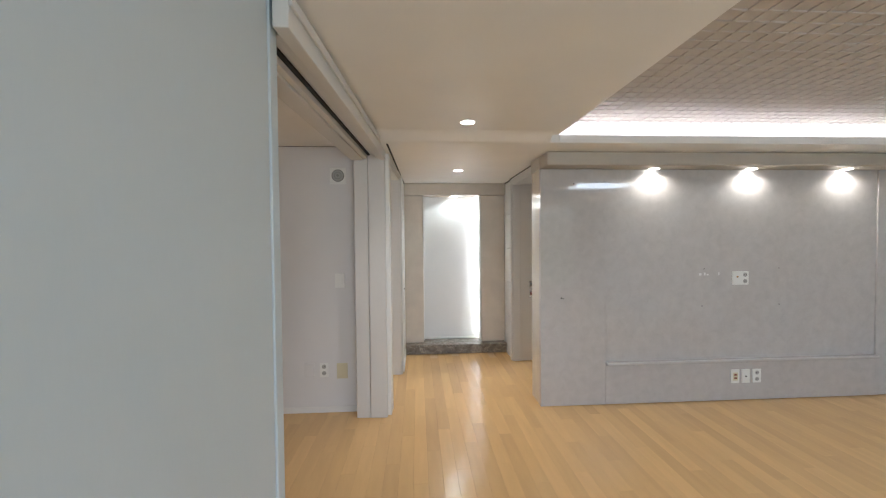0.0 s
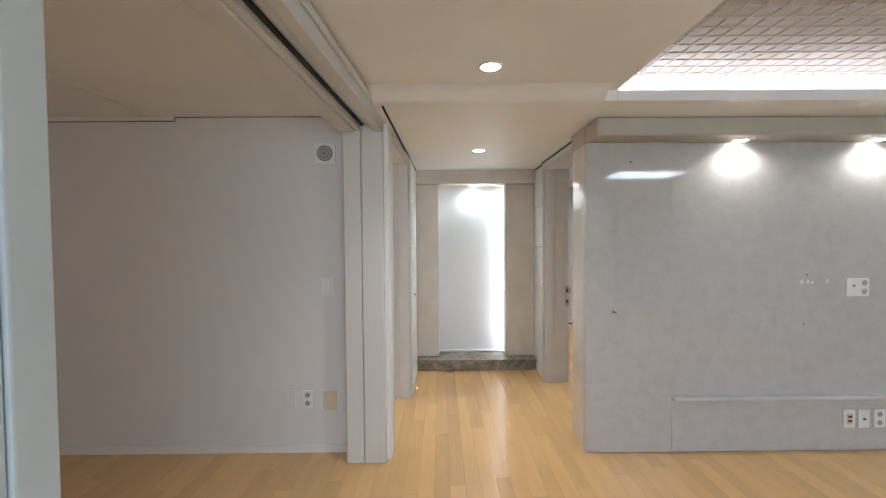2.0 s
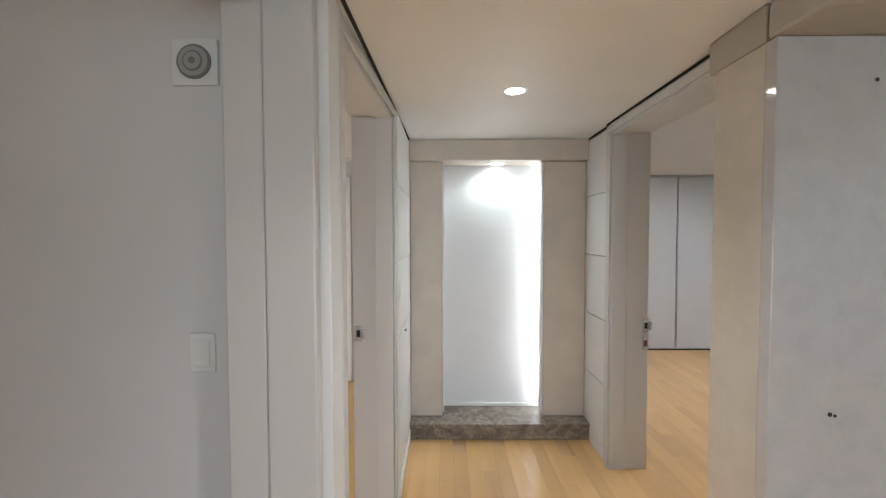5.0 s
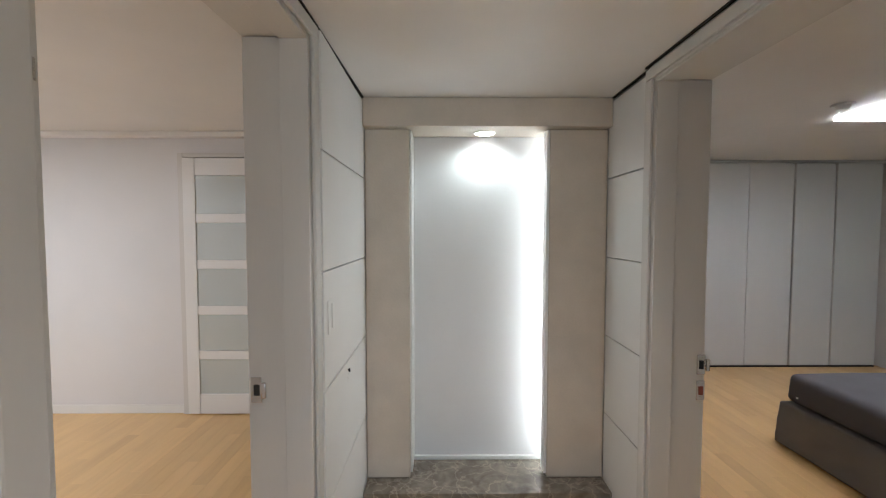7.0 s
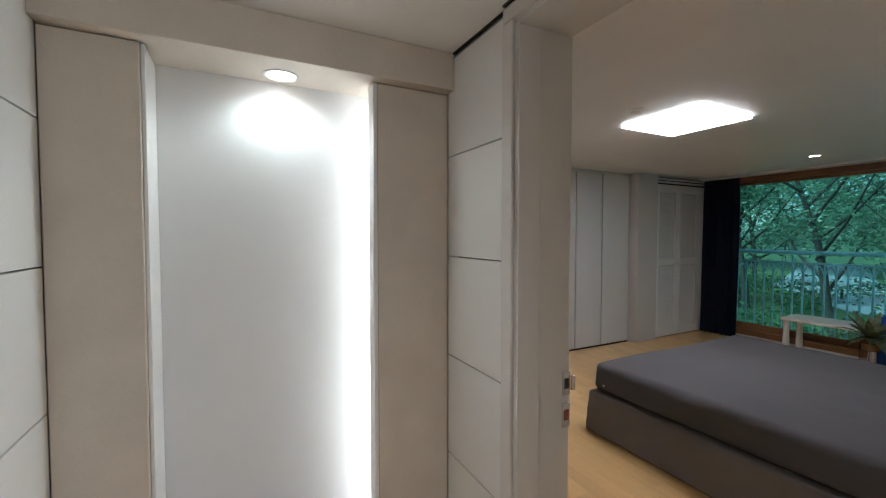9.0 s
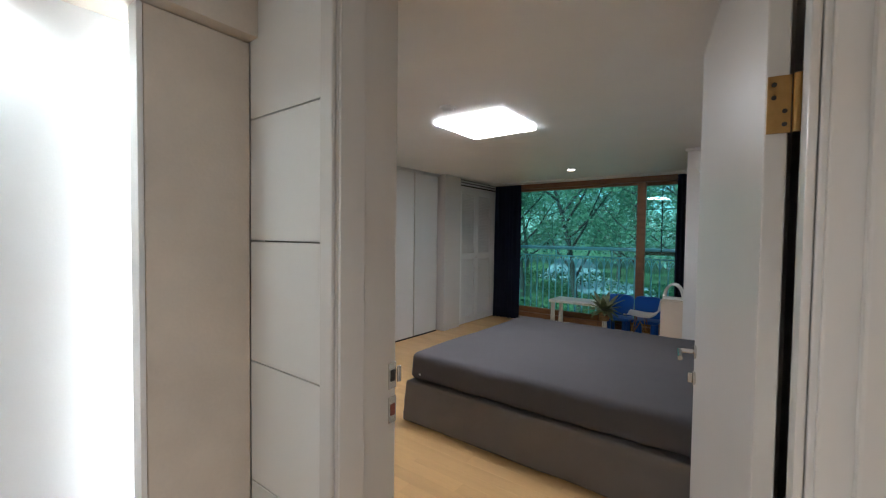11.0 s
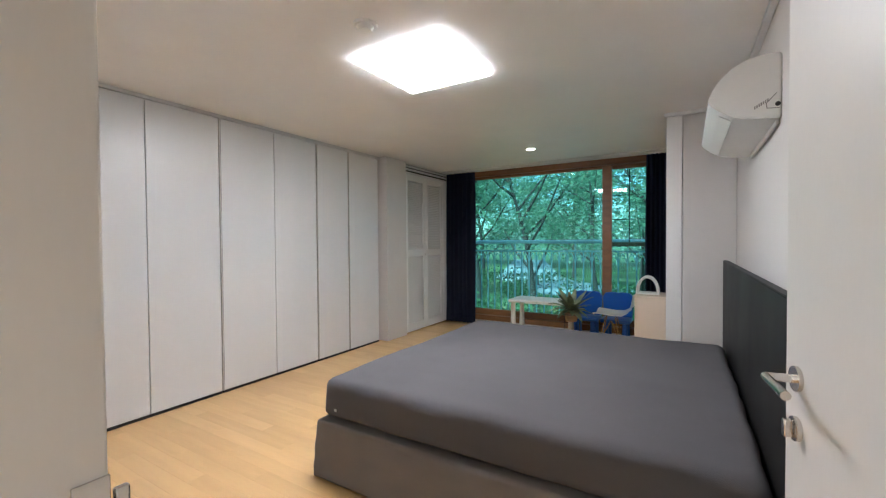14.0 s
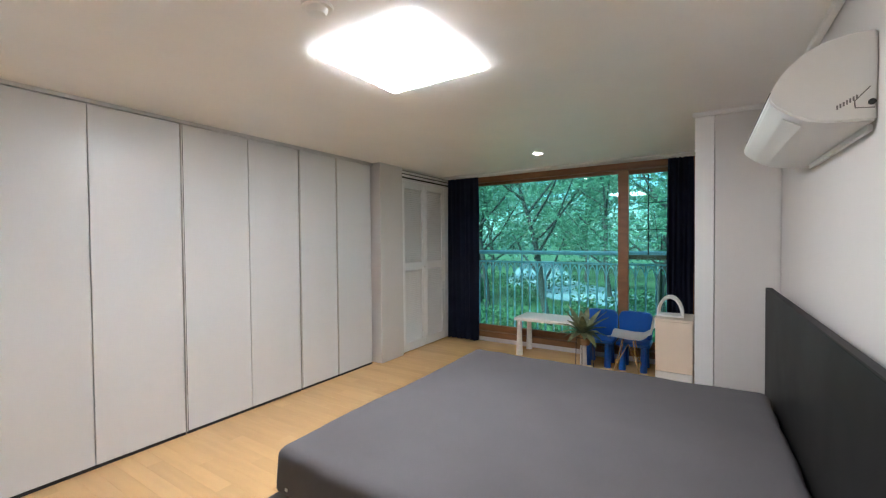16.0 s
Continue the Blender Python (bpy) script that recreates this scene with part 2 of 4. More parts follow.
CROWN = foliage("tree_leaves", (0.10, 0.18, 0.115), (0.22, 0.34, 0.20), 0.5)
# far leaves: the haze of distance is mixed into these pale colours
HAZE = foliage("haze_paled_leaves", (0.27, 0.38, 0.30), (0.42, 0.53, 0.43), 0.3)
BUSH = foliage("bush_leaves", (0.05, 0.105, 0.06), (0.15, 0.24, 0.11), 1.0)
GRASS = mat("grass_ground", (0.06, 0.105, 0.03), 0.9, vary=0.4, scale=0.8, fine=14, bump=0.4)
PATHM = mat("grey_park_path", (0.30, 0.31, 0.32), 0.85, vary=0.12, scale=1.2, fine=30, bump=0.2)
CONC = mat("concrete", (0.40, 0.39, 0.37), 0.85, vary=0.12, scale=2, fine=40, bump=0.3)

# ---- mesh helpers ----


def box(x0, x1, y0, y1, z0, z1, bevel=0.0, bm=None, seg=2):
    b = bmesh.new()
    m = Matrix.Translation(((x0 + x1) / 2, (y0 + y1) / 2, (z0 + z1) / 2)) @ Matrix.Diagonal((x1 - x0, y1 - y0, z1 - z0, 1))
    bmesh.ops.create_cube(b, size=1, matrix=m)
    if bevel:
        bmesh.ops.bevel(b, geom=b.edges[:], offset=bevel, segments=seg, affect="EDGES", profile=0.5)
    return join(bm, b)


def join(bm, b):
    if bm is None:
        return b
    me = bpy.data.meshes.new("tmp")
    b.to_mesh(me)
    bm.from_mesh(me)
    bpy.data.meshes.remove(me)
    b.free()
    return bm


def tube(a, b, r0, r1=None, n=12, bm=None):
    """A round bar from a to b."""
    r1 = r0 if r1 is None else r1
    a, b = Vector(a), Vector(b)
    t = bmesh.new()
    q = (b - a).to_track_quat("Z", "Y").to_matrix().to_4x4()
    bmesh.ops.create_cone(t, cap_ends=True, segments=n, radius1=r0, radius2=r1, depth=(b - a).length,
                          matrix=Matrix.Translation((a + b) / 2) @ q)
    return join(bm, t)


def bent(points, r, n=8, bm=None):
    """A bar along points."""
    for a, b in zip(points, points[1:]):
        bm = tube(a, b, r, r, n, bm)
    for p in points[1:-1]:
        t = bmesh.new()
        bmesh.ops.create_uvsphere(t, u_segments=n, v_segments=6, radius=r, matrix=Matrix.Translation(p))
        bm = join(bm, t)
    return bm


def lathe(profile, at, n=24, bm=None, caps=True):
    """Turns (radius, z) pairs round the upright axis through at."""
    t = bmesh.new()
    rings = []
    for r, z in profile:
        rings.append([t.verts.new((at[0] + r * math.cos(2 * math.pi * i / n), at[1] + r * math.sin(2 * math.pi * i / n), at[2] + z)) for i in range(n)])
    for p, q in zip(rings, rings[1:]):
        for i in range(n):
            t.faces.new((p[i], p[(i + 1) % n], q[(i + 1) % n], q[i]))
    if caps:
        t.faces.new(rings[0][::-1])
        t.faces.new(rings[-1])
    return join(bm, t)


def slab(outline, x0, x1, axis="x", bm=None, bevel=0.0):
    """Pushes an outline in the plane across the axis from x0 to x1."""
    t = bmesh.new()
    put = {"x": lambda u, v, w: (w, u, v), "y": lambda u, v, w: (u, w, v), "z": lambda u, v, w: (u, v, w)}[axis]
    f = t.faces.new([t.verts.new(put(u, v, x0)) for u, v in outline])
    made = bmesh.ops.extrude_face_region(t, geom=[f])
    move = Vector(put(0, 0, x1 - x0))
    bmesh.ops.translate(t, verts=[v for v in made["geom"] if isinstance(v, bmesh.types.BMVert)], vec=move)
    bmesh.ops.recalc_face_normals(t, faces=t.faces[:])
    if bevel:
        bmesh.ops.bevel(t, geom=t.edges[:], offset=bevel, segments=2, affect="EDGES")
    return join(bm, t)


def smooth(ob, angle=22):
    for p in ob.data.polygons:
        p.use_smooth = True
    ob.data.set_sharp_from_angle(angle=radians(angle))
    return ob


def part(name, bm, material, parent=None, label=""):
    me = bpy.data.meshes.new(name)
    bmesh.ops.recalc_face_normals(bm, faces=bm.faces[:])
    bm.to_mesh(me)
    bm.free()
    me.materials.append(material)
    ob = smooth(new(name, me))
    if parent:
        ob.parent = parent
        ob.matrix_parent_inverse = (parent_world(parent)).inverted()
    if label:
        ob["label"] = label
    return ob


def parent_world(ob):
    m = ob.matrix_basis
    if ob.parent:
        m = parent_world(ob.parent) @ ob.matrix_parent_inverse @ m
    return m


def thing(name, at, label, category, group="", kind=""):
    e = new(name)
    e.empty_display_size = 0.1
    e.matrix_basis = Matrix.Translation(at)
    return tagged(e, label, category, group, kind)


def structure(name, bm, material, label, category):
    return tagged(part(name, bm, material), label, category, kind="structure")

# ---- setting: floor, walls, ceilings ----
H_COR, H_LIV, H_BED = 2.15, 2.205, 2.215
structure("floor", box(-4.3, 6.40, -3.3, 8.0, -0.15, -0.012), SCREED, "subfloor under pale maple plank flooring", "floor")

# partition between the living room and the side room, with its end casing
w = box(-0.735, -0.616, -3.3, 1.16, 0, 2.6)
structure("wall_sliding_side", w, SLIDE, "pale grey smooth partition wall beside the wide opening", "wall")
ob = structure("trim_opening_near", box(-0.740, -0.609, 1.163, 1.225, 0, 2.204, 0.004), SLIDE, "pale grey upright casing at the partition end", "trim")


def slanted(bm):
    """The opening runs a little askew to the corridor."""
    for v in bm.verts:
        v.co.x -= 0.060 * (3.2 - v.co.y)
    return bm


structure("wall_opening_head", slanted(box(-0.66, -0.45, 1.15, 3.36, 2.207, 2.6)), JAMB, "painted head above the wide sliding opening", "wall")
door_2 = thing("door_2", (-0.55, 2.2, 2.1), "empty white frame and track of a wide sliding door", "door frame", kind="structure")
for x0, x1, y0, z0, z1, r in ((-0.475, -0.425, 1.15, 2.085, 2.185, 0.005), (-0.50, -0.478, 1.228, 2.10, 2.185, 0.003), (-0.60, -0.569, 1.228, 2.095, 2.185, 0.003), (-0.70, -0.603, 1.228, 2.085, 2.185, 0.004)):
    part("head_casing", slanted(box(x0, x1, y0, 3.193, z0, z1, r)), JAMB, door_2)
part("head_board", slanted(box(-0.66, -0.45, 1.15, 3.193, 2.1865, 2.2045)), JAMB, door_2)
part("head_bead", slanted(box(-0.424, -0.414, 1.15, 3.193, 2.15, 2.184, 0.003)), JAMB, door_2)
part("track", slanted(box(-0.548, -0.503, 1.228, 3.193, 2.13, 2.15)), ALU, door_2, "grey metal door track")
part("track_slot", slanted(box(-0.568, -0.550, 1.228, 3.193, 2.122, 2.15)), GAP, door_2, "black slot of the track")
part("jamb", box(-0.682, -0.5712, 3.203, 3.30, 0, 2.19, 0.006), JAMB, door_2)
part("jamb", box(-0.570, -0.432, 3.195, 3.238, 0, 2.19, 0.008), JAMB, door_2)


def leaning(bm):
    """The left corridor wall opens out a little towards the living room."""
    for v in bm.verts:
        v.co.x -= 0.0235 * (5.03 - v.co.y)
    return bm


# wall piece between the sliding frame and the left door
structure("wall_left_stub", leaning(box(-0.60, -0.362, 3.240, 3.341, 0, 2.149, 0.004)), PANEL, "narrow white wall piece beside a door", "wall")
structure("wall_left_head", leaning(box(-0.57, -0.362, 3.343, 4.305, 2.140, 2.6)), PANEL, "white wall above the open doorway", "wall")
structure("wall_left_upper", leaning(box(-0.42, -0.362, 2.842, 3.238, 2.187, 2.6)), JAMB, "white wall strip over the sliding track", "wall")
structure("wall_left", box(-0.57, -0.362, 4.31, 5.03, 0, 2.6), JOINT, "wall carrying white lacquered panels", "wall")
structure("wall_right", box(0.962, 1.14, 4.66, 5.03, 0, 2.6), JOINT, "wall carrying white lacquered panels", "wall")
structure("wall_right_head", box(0.945, 1.14, 3.608, 4.656, 2.136, 2.6), PANEL, "white wall above the bedroom doorway", "wall")
structure("wall_bedroom_inner", box(1.05, 1.14, 5.033, 7.95, 0, 2.6), PAPER, "white papered bedroom wall", "wall")
structure("wall_end_back", box(-0.6, 1.2, 5.285, 5.42, 0, 2.6), PAPER, "white papered back of a lit wall niche", "wall")
structure("wall_left_room_side", box(-0.60, -0.57, 5.033, 6.16, 0, 2.6), PAPER, "white papered room wall", "wall")


def doorway(name, xs, y0, y1, side, label, inset=0.0):
    """The frame of a doorway in an upright wall along y; side is +1 where the corridor lies towards +x."""
    d = thing(name, ((xs[0] + xs[1]) / 2, (y0 + y1) / 2, 0), label, "door", kind="structure")
    x0, x1 = xs
    mid = x1 - 0.09 if side > 0 else x0 + 0.09
    for y, s in ((y0, -1), (y1, 1)):
        back = inset if s < 0 else 0.0
        a, b = sorted((y, y + s * 0.05))
        part("jamb", box(x0, x1 - back, a, b, 0, 2.083, 0.004), JAMB, d)
        lo, hi = (mid, x1) if side > 0 else (x0, mid)
        a, b = sorted((y - s * 0.012, y - s * 0.001))
        part("door_stop", box(lo - back, hi - back, a, b, 0, 2.085, 0.003), JAMB, d)
        cx = (x1 + 0.001, x1 + 0.014) if side > 0 else (x0 - 0.014, x0 - 0.001)
        a, b = sorted((y + s * 0.008, y + s * 0.062))
        part("casing", box(cx[0] - back, cx[1] - back, a, b, 0, 2.091, 0.004), JAMB, d)
    
    def askew(bm):
        for v in bm.verts:
            v.co.x -= inset * max(0.0, (y1 + 0.06 - v.co.y) / (y1 - y0 + 0.12))
        return bm

    part("head", askew(box(x0, x1, y0 - 0.05, y1 + 0.05, 2.085, 2.135, 0.003)), JAMB, d)
    lo, hi = (mid, x1) if side > 0 else (x0, mid)
    part("door_stop", askew(box(lo, hi, y0, y1, 2.072, 2.084, 0.003)), JAMB, d)
    cx = (x1 + 0.001, x1 + 0.014) if side > 0 else (x0 - 0.014, x0 - 0.001)
    part("casing", askew(box(*cx, y0 - 0.06, y1 + 0.06, 2.093, 2.138, 0.004)), JAMB, d)
    return d


door_3 = doorway("door_3", (-0.575, -0.362), 3.405, 4.25, 1, "white painted door frame, its leaf out of sight", 0.050)
part("hinge_knuckle", tube((-0.414, 3.408, 1.640), (-0.414, 3.408, 1.665), 0.005, 0.005, 10), STEEL, door_3, "small dull metal hinge knuckle")
door_1 = doorway("door_1", (0.935, 1.168), 3.642, 4.61, -1, "white bedroom door standing open with a steel lever")

part("casing_bead", box(0.897, 0.920, 3.571, 3.600, 0, 2.036, 0.005), JAMB, door_1)
structure("trim_shadow_gap_left", leaning(box(-0.346, -0.335, 2.90, 5.032, 2.143, 2.1495)), GAP, "dark shadow gap under the corridor ceiling", "trim")
sg = box(0.914, 0.925, 3.61, 4.66, 2.143, 2.1495)
structure("trim_shadow_gap_right", box(0.935, 0.946, 4.66, 5.032, 2.143, 2.1495, bm=sg), GAP, "dark shadow gap under the corridor ceiling", "trim")

# strike plates on the far jambs
for d, x, y, zs in ((door_1, 1.151, 4.61, (0.905, 0.795)), (door_3, -0.548, 4.25, (0.945,))):
    for i, z in enumerate(zs):
        p = part("strike_plate", box(x - 0.017, x + 0.017, y - 0.004, y - 0.0005, z - 0.042, z + 0.042, 0.001), STEEL, d, "steel strike plate")
        part("latch_hole", box(x - 0.008, x + 0.010, y - 0.006, y - 0.0042, z - 0.018, z + 0.018), DARKP if i == 0 else REDP, p)
        if i == 0:
            part("lip", box(x + 0.018, x + 0.033, y - 0.012, y - 0.002, z - 0.026, z + 0.026, 0.003), STEEL, p)

# bedroom door leaf
LEAF_AT = pose(1.152, 3.678, 0, 0, 0, 10.4)
leaf = part("leaf", box(0.0, 0.985, -0.017, 0.017, 0.008, 2.075, 0.003), JAMB, None, "smooth white door leaf")
leaf.parent = door_1
leaf.matrix_parent_inverse = parent_world(door_1).inverted()
leaf.matrix_basis = LEAF_AT


def on_leaf(name, bm, material, label=""):
    ob = part(name, bm, material, None, label)
    ob.parent = leaf
    return ob


for s in (1, -1):
    f = s * 0.0175
    on_leaf("rose", slab([(0.925 + 0.026 * math.cos(a * math.pi / 12), 0.915 + 0.026 * math.sin(a * math.pi / 12)) for a in range(24)], f, f + s * 0.008, "y", bevel=0.001), STEEL)
    on_leaf("lever", bent([(0.925, f + s * 0.008, 0.915), (0.925, f + s * 0.055, 0.915), (0.815, f + s * 0.06, 0.912)], 0.0088, 12), STEEL, "bent steel lever")
    on_leaf("lock_rose", slab([(0.925 + 0.025 * math.cos(a * math.pi / 12), 0.812 + 0.025 * math.sin(a * math.pi / 12)) for a in range(24)], f, f + s * 0.009, "y", bevel=0.001), STEEL)
    on_leaf("turn_knob", box(0.918, 0.932, min(f + s * 0.009, f + s * 0.026), max(f + s * 0.009, f + s * 0.026), 0.794, 0.830, 0.003), STEEL)
for z in (1.59, 0.30):
    h = on_leaf("hinge", box(-0.004, -0.0005, -0.019, 0.015, z - 0.05, z + 0.05), BRASS, "aged brass hinge")
    for dz in (-0.035, -0.012, 0.012, 0.035):
        sc = part("screw", tube((-0.006, -0.002 + 0.008 * (1 if dz > 0 else -1), z + dz), (-0.0042, -0.002 + 0.008 * (1 if dz > 0 else -1), z + dz), 0.004, 0.004, 8), GAP)
        sc.parent = h
    kn = part("knuckle", tube((-0.008, -0.026, z - 0.05), (-0.008, -0.026, z + 0.05), 0.006, 0.006, 10), BRASS)
    kn.parent = h

# white lacquered panels with open joints on both corridor walls
PZ = [0.004, 0.487, 0.909, 1.327, 1.741, 2.136]
for name, x0, x1, y0, y1 in (("panelling_left", -0.361, -0.343, 4.315, 5.0895), ("panelling_right", 0.943, 0.961, 4.672, 5.0895)):
    pn = thing(name, ((x0 + x1) / 2, (y0 + y1) / 2, 0), "white lacquered wall panels with thin dark joints", "wall panelling", kind="structure")
    for a, b in zip(PZ, PZ[1:]):
        part("panel", box(x0, x1, y0, y1, a + 0.0025, b - 0.0025, 0.0015), PANEL, pn)

# end niche: two plaster piers, a beam, a lit recess and a marble step
structure("pier_left", box(-0.342, -0.108, 5.09, 5.284, 0.122, 2.0, 0.004), PLASTER, "beige plastered pier beside a lit niche", "pier")
structure("pier_right", box(0.635, 0.942, 5.09, 5.15, 0.122, 2.0, 0.004), PLASTER, "beige plastered pier hiding an upright light strip", "pier")
structure("pier_right_core", box(0.74, 0.942, 5.152, 5.284, 0.122, 2.0), PAPER, "white return behind the pier", "pier")
structure("beam", box(-0.342, 0.942, 5.035, 5.284, 2.003, 2.149, 0.003), PLASTER, "beige plastered beam over a lit niche", "beam")
structure("trim_niche_base", box(-0.106, 0.738, 5.262, 5.283, 0.122, 0.145, 0.003), PANEL, "thin white ledge along the niche foot", "trim")
structure("trim_niche_side", box(-0.1065, -0.096, 5.10, 5.283, 0.146, 1.998, 0.002), PANEL, "white edge strip of the niche", "trim")
step = thing("marble_step", (0.3, 5.1, 0), "low polished brown marble step under the niche", "step")
part("riser", box(-0.341, 0.941, 4.972, 5.282, 0.002, 0.088, 0.003), BROWN, step)
part("tread_slab", box(-0.341, 0.941, 4.958, 5.284, 0.09, 0.12, 0.004), BROWN, step)
structure("baseboard_corridor_left", box(-0.3425, -0.334, 4.318, 4.955, 0.003, 0.085, 0.003), PANEL, "low white skirting under lacquered panels", "baseboard")
structure("baseboard_corridor_right", box(0.934, 0.9425, 4.675, 4.955, 0.003, 0.085, 0.003), PANEL, "low white skirting under lacquered panels", "baseboard")
structure("trim_niche_edge", box(0.618, 0.633, 5.086, 5.150, 0.146, 1.998, 0.002), PANEL, "white edge strip along a niche pier", "trim")
strip = thing("led_strip", (0.70, 5.22, 0.2), "glowing white upright light strip behind a pier", "light strip")
part("diffuser", box(0.69, 0.705, 5.20, 5.215, 0.19, 1.95), LED_STRIP, strip)
part("channel", box(0.706, 0.715, 5.195, 5.22, 0.18, 1.96), ALU, strip)

# TV wall: polished slabs, a shelf line and a boxed valance with spots
tv = thing("wall_tv", (2.4, 3.4, 0), "polished pale beige marble television wall", "wall", kind="structure")
part("core", box(1.142, 4.25, 3.345, 3.60, 0, 2.6), PAPER, tv)
part("core_end", box(0.945, 1.14, 3.345, 3.60, 0, 2.6), PAPER, tv)
part("slab", box(0.866, 1.437, 3.298, 3.343, 0.003, 2.035, 0.003), MARBLE, tv)
part("slab", box(1.439, 3.946, 3.316, 3.343, 0.372, 2.035, 0.001), MARBLE, tv)
part("slab", box(3.949, 4.25, 3.305, 3.343, 0.003, 2.035, 0.003), MARBLE, tv)
part("lower_slab", box(1.439, 3.946, 3.300, 3.343, 0.003, 0.345, 0.002), MARBLE, tv)
part("ledge", box(1.439, 3.946, 3.262, 3.343, 0.345, 0.374, 0.010), MARBLE, tv)
part("return_slab", box(0.868, 0.944, 3.345, 3.568, 0.003, 2.035, 0.002), CREAMM, tv, "cream polished return slab")
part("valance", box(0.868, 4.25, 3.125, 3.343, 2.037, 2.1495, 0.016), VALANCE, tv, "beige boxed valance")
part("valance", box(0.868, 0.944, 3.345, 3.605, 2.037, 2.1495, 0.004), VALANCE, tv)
holes = thing("drill_holes", (2.4, 3.31, 0.9), "dark drill holes and a torn patch on marble", "drill holes")
for x, z, r in ((2.331, 1.168, 0.005), (2.314, 0.841, 0.005), (3.026, 1.166, 0.005), (3.03, 0.845, 0.005), (1.153, 1.91, 0.006), (1.047, 0.935, 0.007), (1.062, 0.931, 0.005)):
    yy = 3.298 if x < 1.437 else 3.316
    part("hole", tube((x, yy - 0.0012, z), (x, yy - 0.0002, z), r, r, 10), GAP, holes)
for x, sx, sz in ((2.285, 0.022, 0.02), (2.33, 0.014, 0.026), (2.355, 0.018, 0.014), (2.462, 0.010, 0.028)):
    part("torn_patch", box(x, x + sx, 3.3148, 3.3158, 1.11, 1.11 + sz), PAPER, holes, "white torn patch")

# living room ceiling, sunken tray and cove
cl = box(-0.735, 0.86, -3.3, 2.728, H_LIV, 2.30)
cl = box(0.80, 0.86, 2.7285, 2.838, H_LIV, 2.30, bm=cl)
cl = box(0.8605, 4.25, -3.3, -2.2, H_LIV, 2.30, bm=cl)
structure("ceiling_living", cl, CEIL, "off-white papered flat ceiling", "ceiling")
cc = slab([(2.73, 2.6), (2.73, H_LIV), (2.76, H_LIV - 0.004), (2.80, H_LIV - 0.020), (2.835, H_LIV - 0.042), (2.86, H_COR + 0.004), (2.89, H_COR), (3.60, H_COR), (3.60, 2.6)], -0.70, 0.80, "x")
cc = box(0.80, 0.867, 2.84, 3.60, H_COR, 2.6, bm=cc)
cc = box(-0.57, 1.14, 3.60, 5.30, H_COR, 2.6, bm=cc)
structure("ceiling_corridor", cc, CEIL, "off-white papered corridor ceiling", "ceiling")
cb = box(0.869, 4.25, 2.84, 3.06, H_COR, H_LIV)
cb = box(0.869, 4.25, 3.06, 3.343, H_COR, 2.6, bm=cb)
structure("ceiling_bulkhead", cb, CEIL, "white cove bulkhead before the marble wall", "ceiling")
tr = box(0.70, 4.25, -2.3, 3.06, 2.372, 2.6)
x = 0.74
while x < 4.25:
    tr = box(x, x + 0.012, -2.3, 3.06, 2.366, 2.373, bm=tr)
    x += 0.085
y = -2.25
while y < 3.05:
    tr = box(0.70, 4.25, y, y + 0.012, 2.366, 2.373, bm=tr)
    y += 0.085
structure("ceiling_tray", tr, GRID, "sunken ceiling with a fine square lattice paper", "ceiling")
structure("wall_tray_side", box(0.66, 0.70, -2.3, 3.06, 2.30, 2.6), CEIL, "white side of the sunken ceiling", "wall")
cove = thing("cove_light", (2.6, 2.97, 2.206), "glowing white light strip lying in the ceiling cove", "light strip")
part("diffuser", box(0.9, 4.2, 2.965, 2.985, 2.212, 2.227), LED_COVE, cove)
part("channel", box(0.9, 4.2, 2.955, 2.995, 2.2055, 2.211), ALU, cove)
lamp = thing("living_ceiling_lamp", (2.95, -0.1, 2.36), "flat white square ceiling light panel", "ceiling light")
part("frame", box(2.48, 3.42, -0.40, 0.20, 2.332, 2.364, 0.004), WHITEP, lamp)
part("diffuser", box(2.50, 3.40, -0.38, 0.18, 2.322, 2.331), LED_LIVING, lamp)

# rest of the living room, out of view: side and window walls
structure("wall_living_east", box(4.25, 4.4, -3.3, 3.6, 0, 2.6), PAPER, "white papered living room wall", "wall")
ws = box(-4.3, -0.95, -3.45, -3.3, 0, 2.6)
ws = box(3.75, 4.4, -3.45, -3.3, 0, 2.6, bm=ws)
ws = box(-0.95, 3.75, -3.45, -3.3, 2.2, 2.6, bm=ws)
ws = box(-0.95, 3.75, -3.45, -3.3, 0, 0.15, bm=ws)
structure("wall_living_window", ws, PAPER, "white wall round the balcony window", "wall")

# side room behind the sliding frame
structure("wall_side_back", box(-4.3, -0.685, 3.345, 3.46, 0, 2.6), PAPER, "white papered back wall of the side room", "wall")
structure("baseboard_side", box(-4.2, -0.686, 3.336, 3.344, 0, 0.05, 0.002), PANEL, "low white skirting", "baseboard")
sw = box(-4.3, -4.2, -3.3, 8.0, 0, 2.6)
structure("wall_far_left", sw, PAPER, "white papered outer wall", "wall")
structure("ceiling_side", box(-4.2, -0.702, -3.3, 3.345, 2.225, 2.6), CEIL, "off-white papered ceiling", "ceiling")
structure("trim_side_ceiling", box(-1.99, -1.94, -3.2, 3.30, 2.214, 2.2245, 0.003), CEIL, "shallow ceiling moulding", "trim")
structure("trim_side_gap", box(-1.797, -0.70, 3.342, 3.3445, 2.2215, 2.2245), GAP, "thin dark line between wall and ceiling", "trim")
structure("trim_side_gap_far", box(-4.19, -1.80, 3.341, 3.3445, 2.1955, 2.1985), GAP, "thin dark line under the cornice", "trim")
structure("trim_side_cornice", box(-4.2, -1.80, 3.318, 3.344, 2.200, 2.2245, 0.005), PANEL, "white cornice strip", "trim")

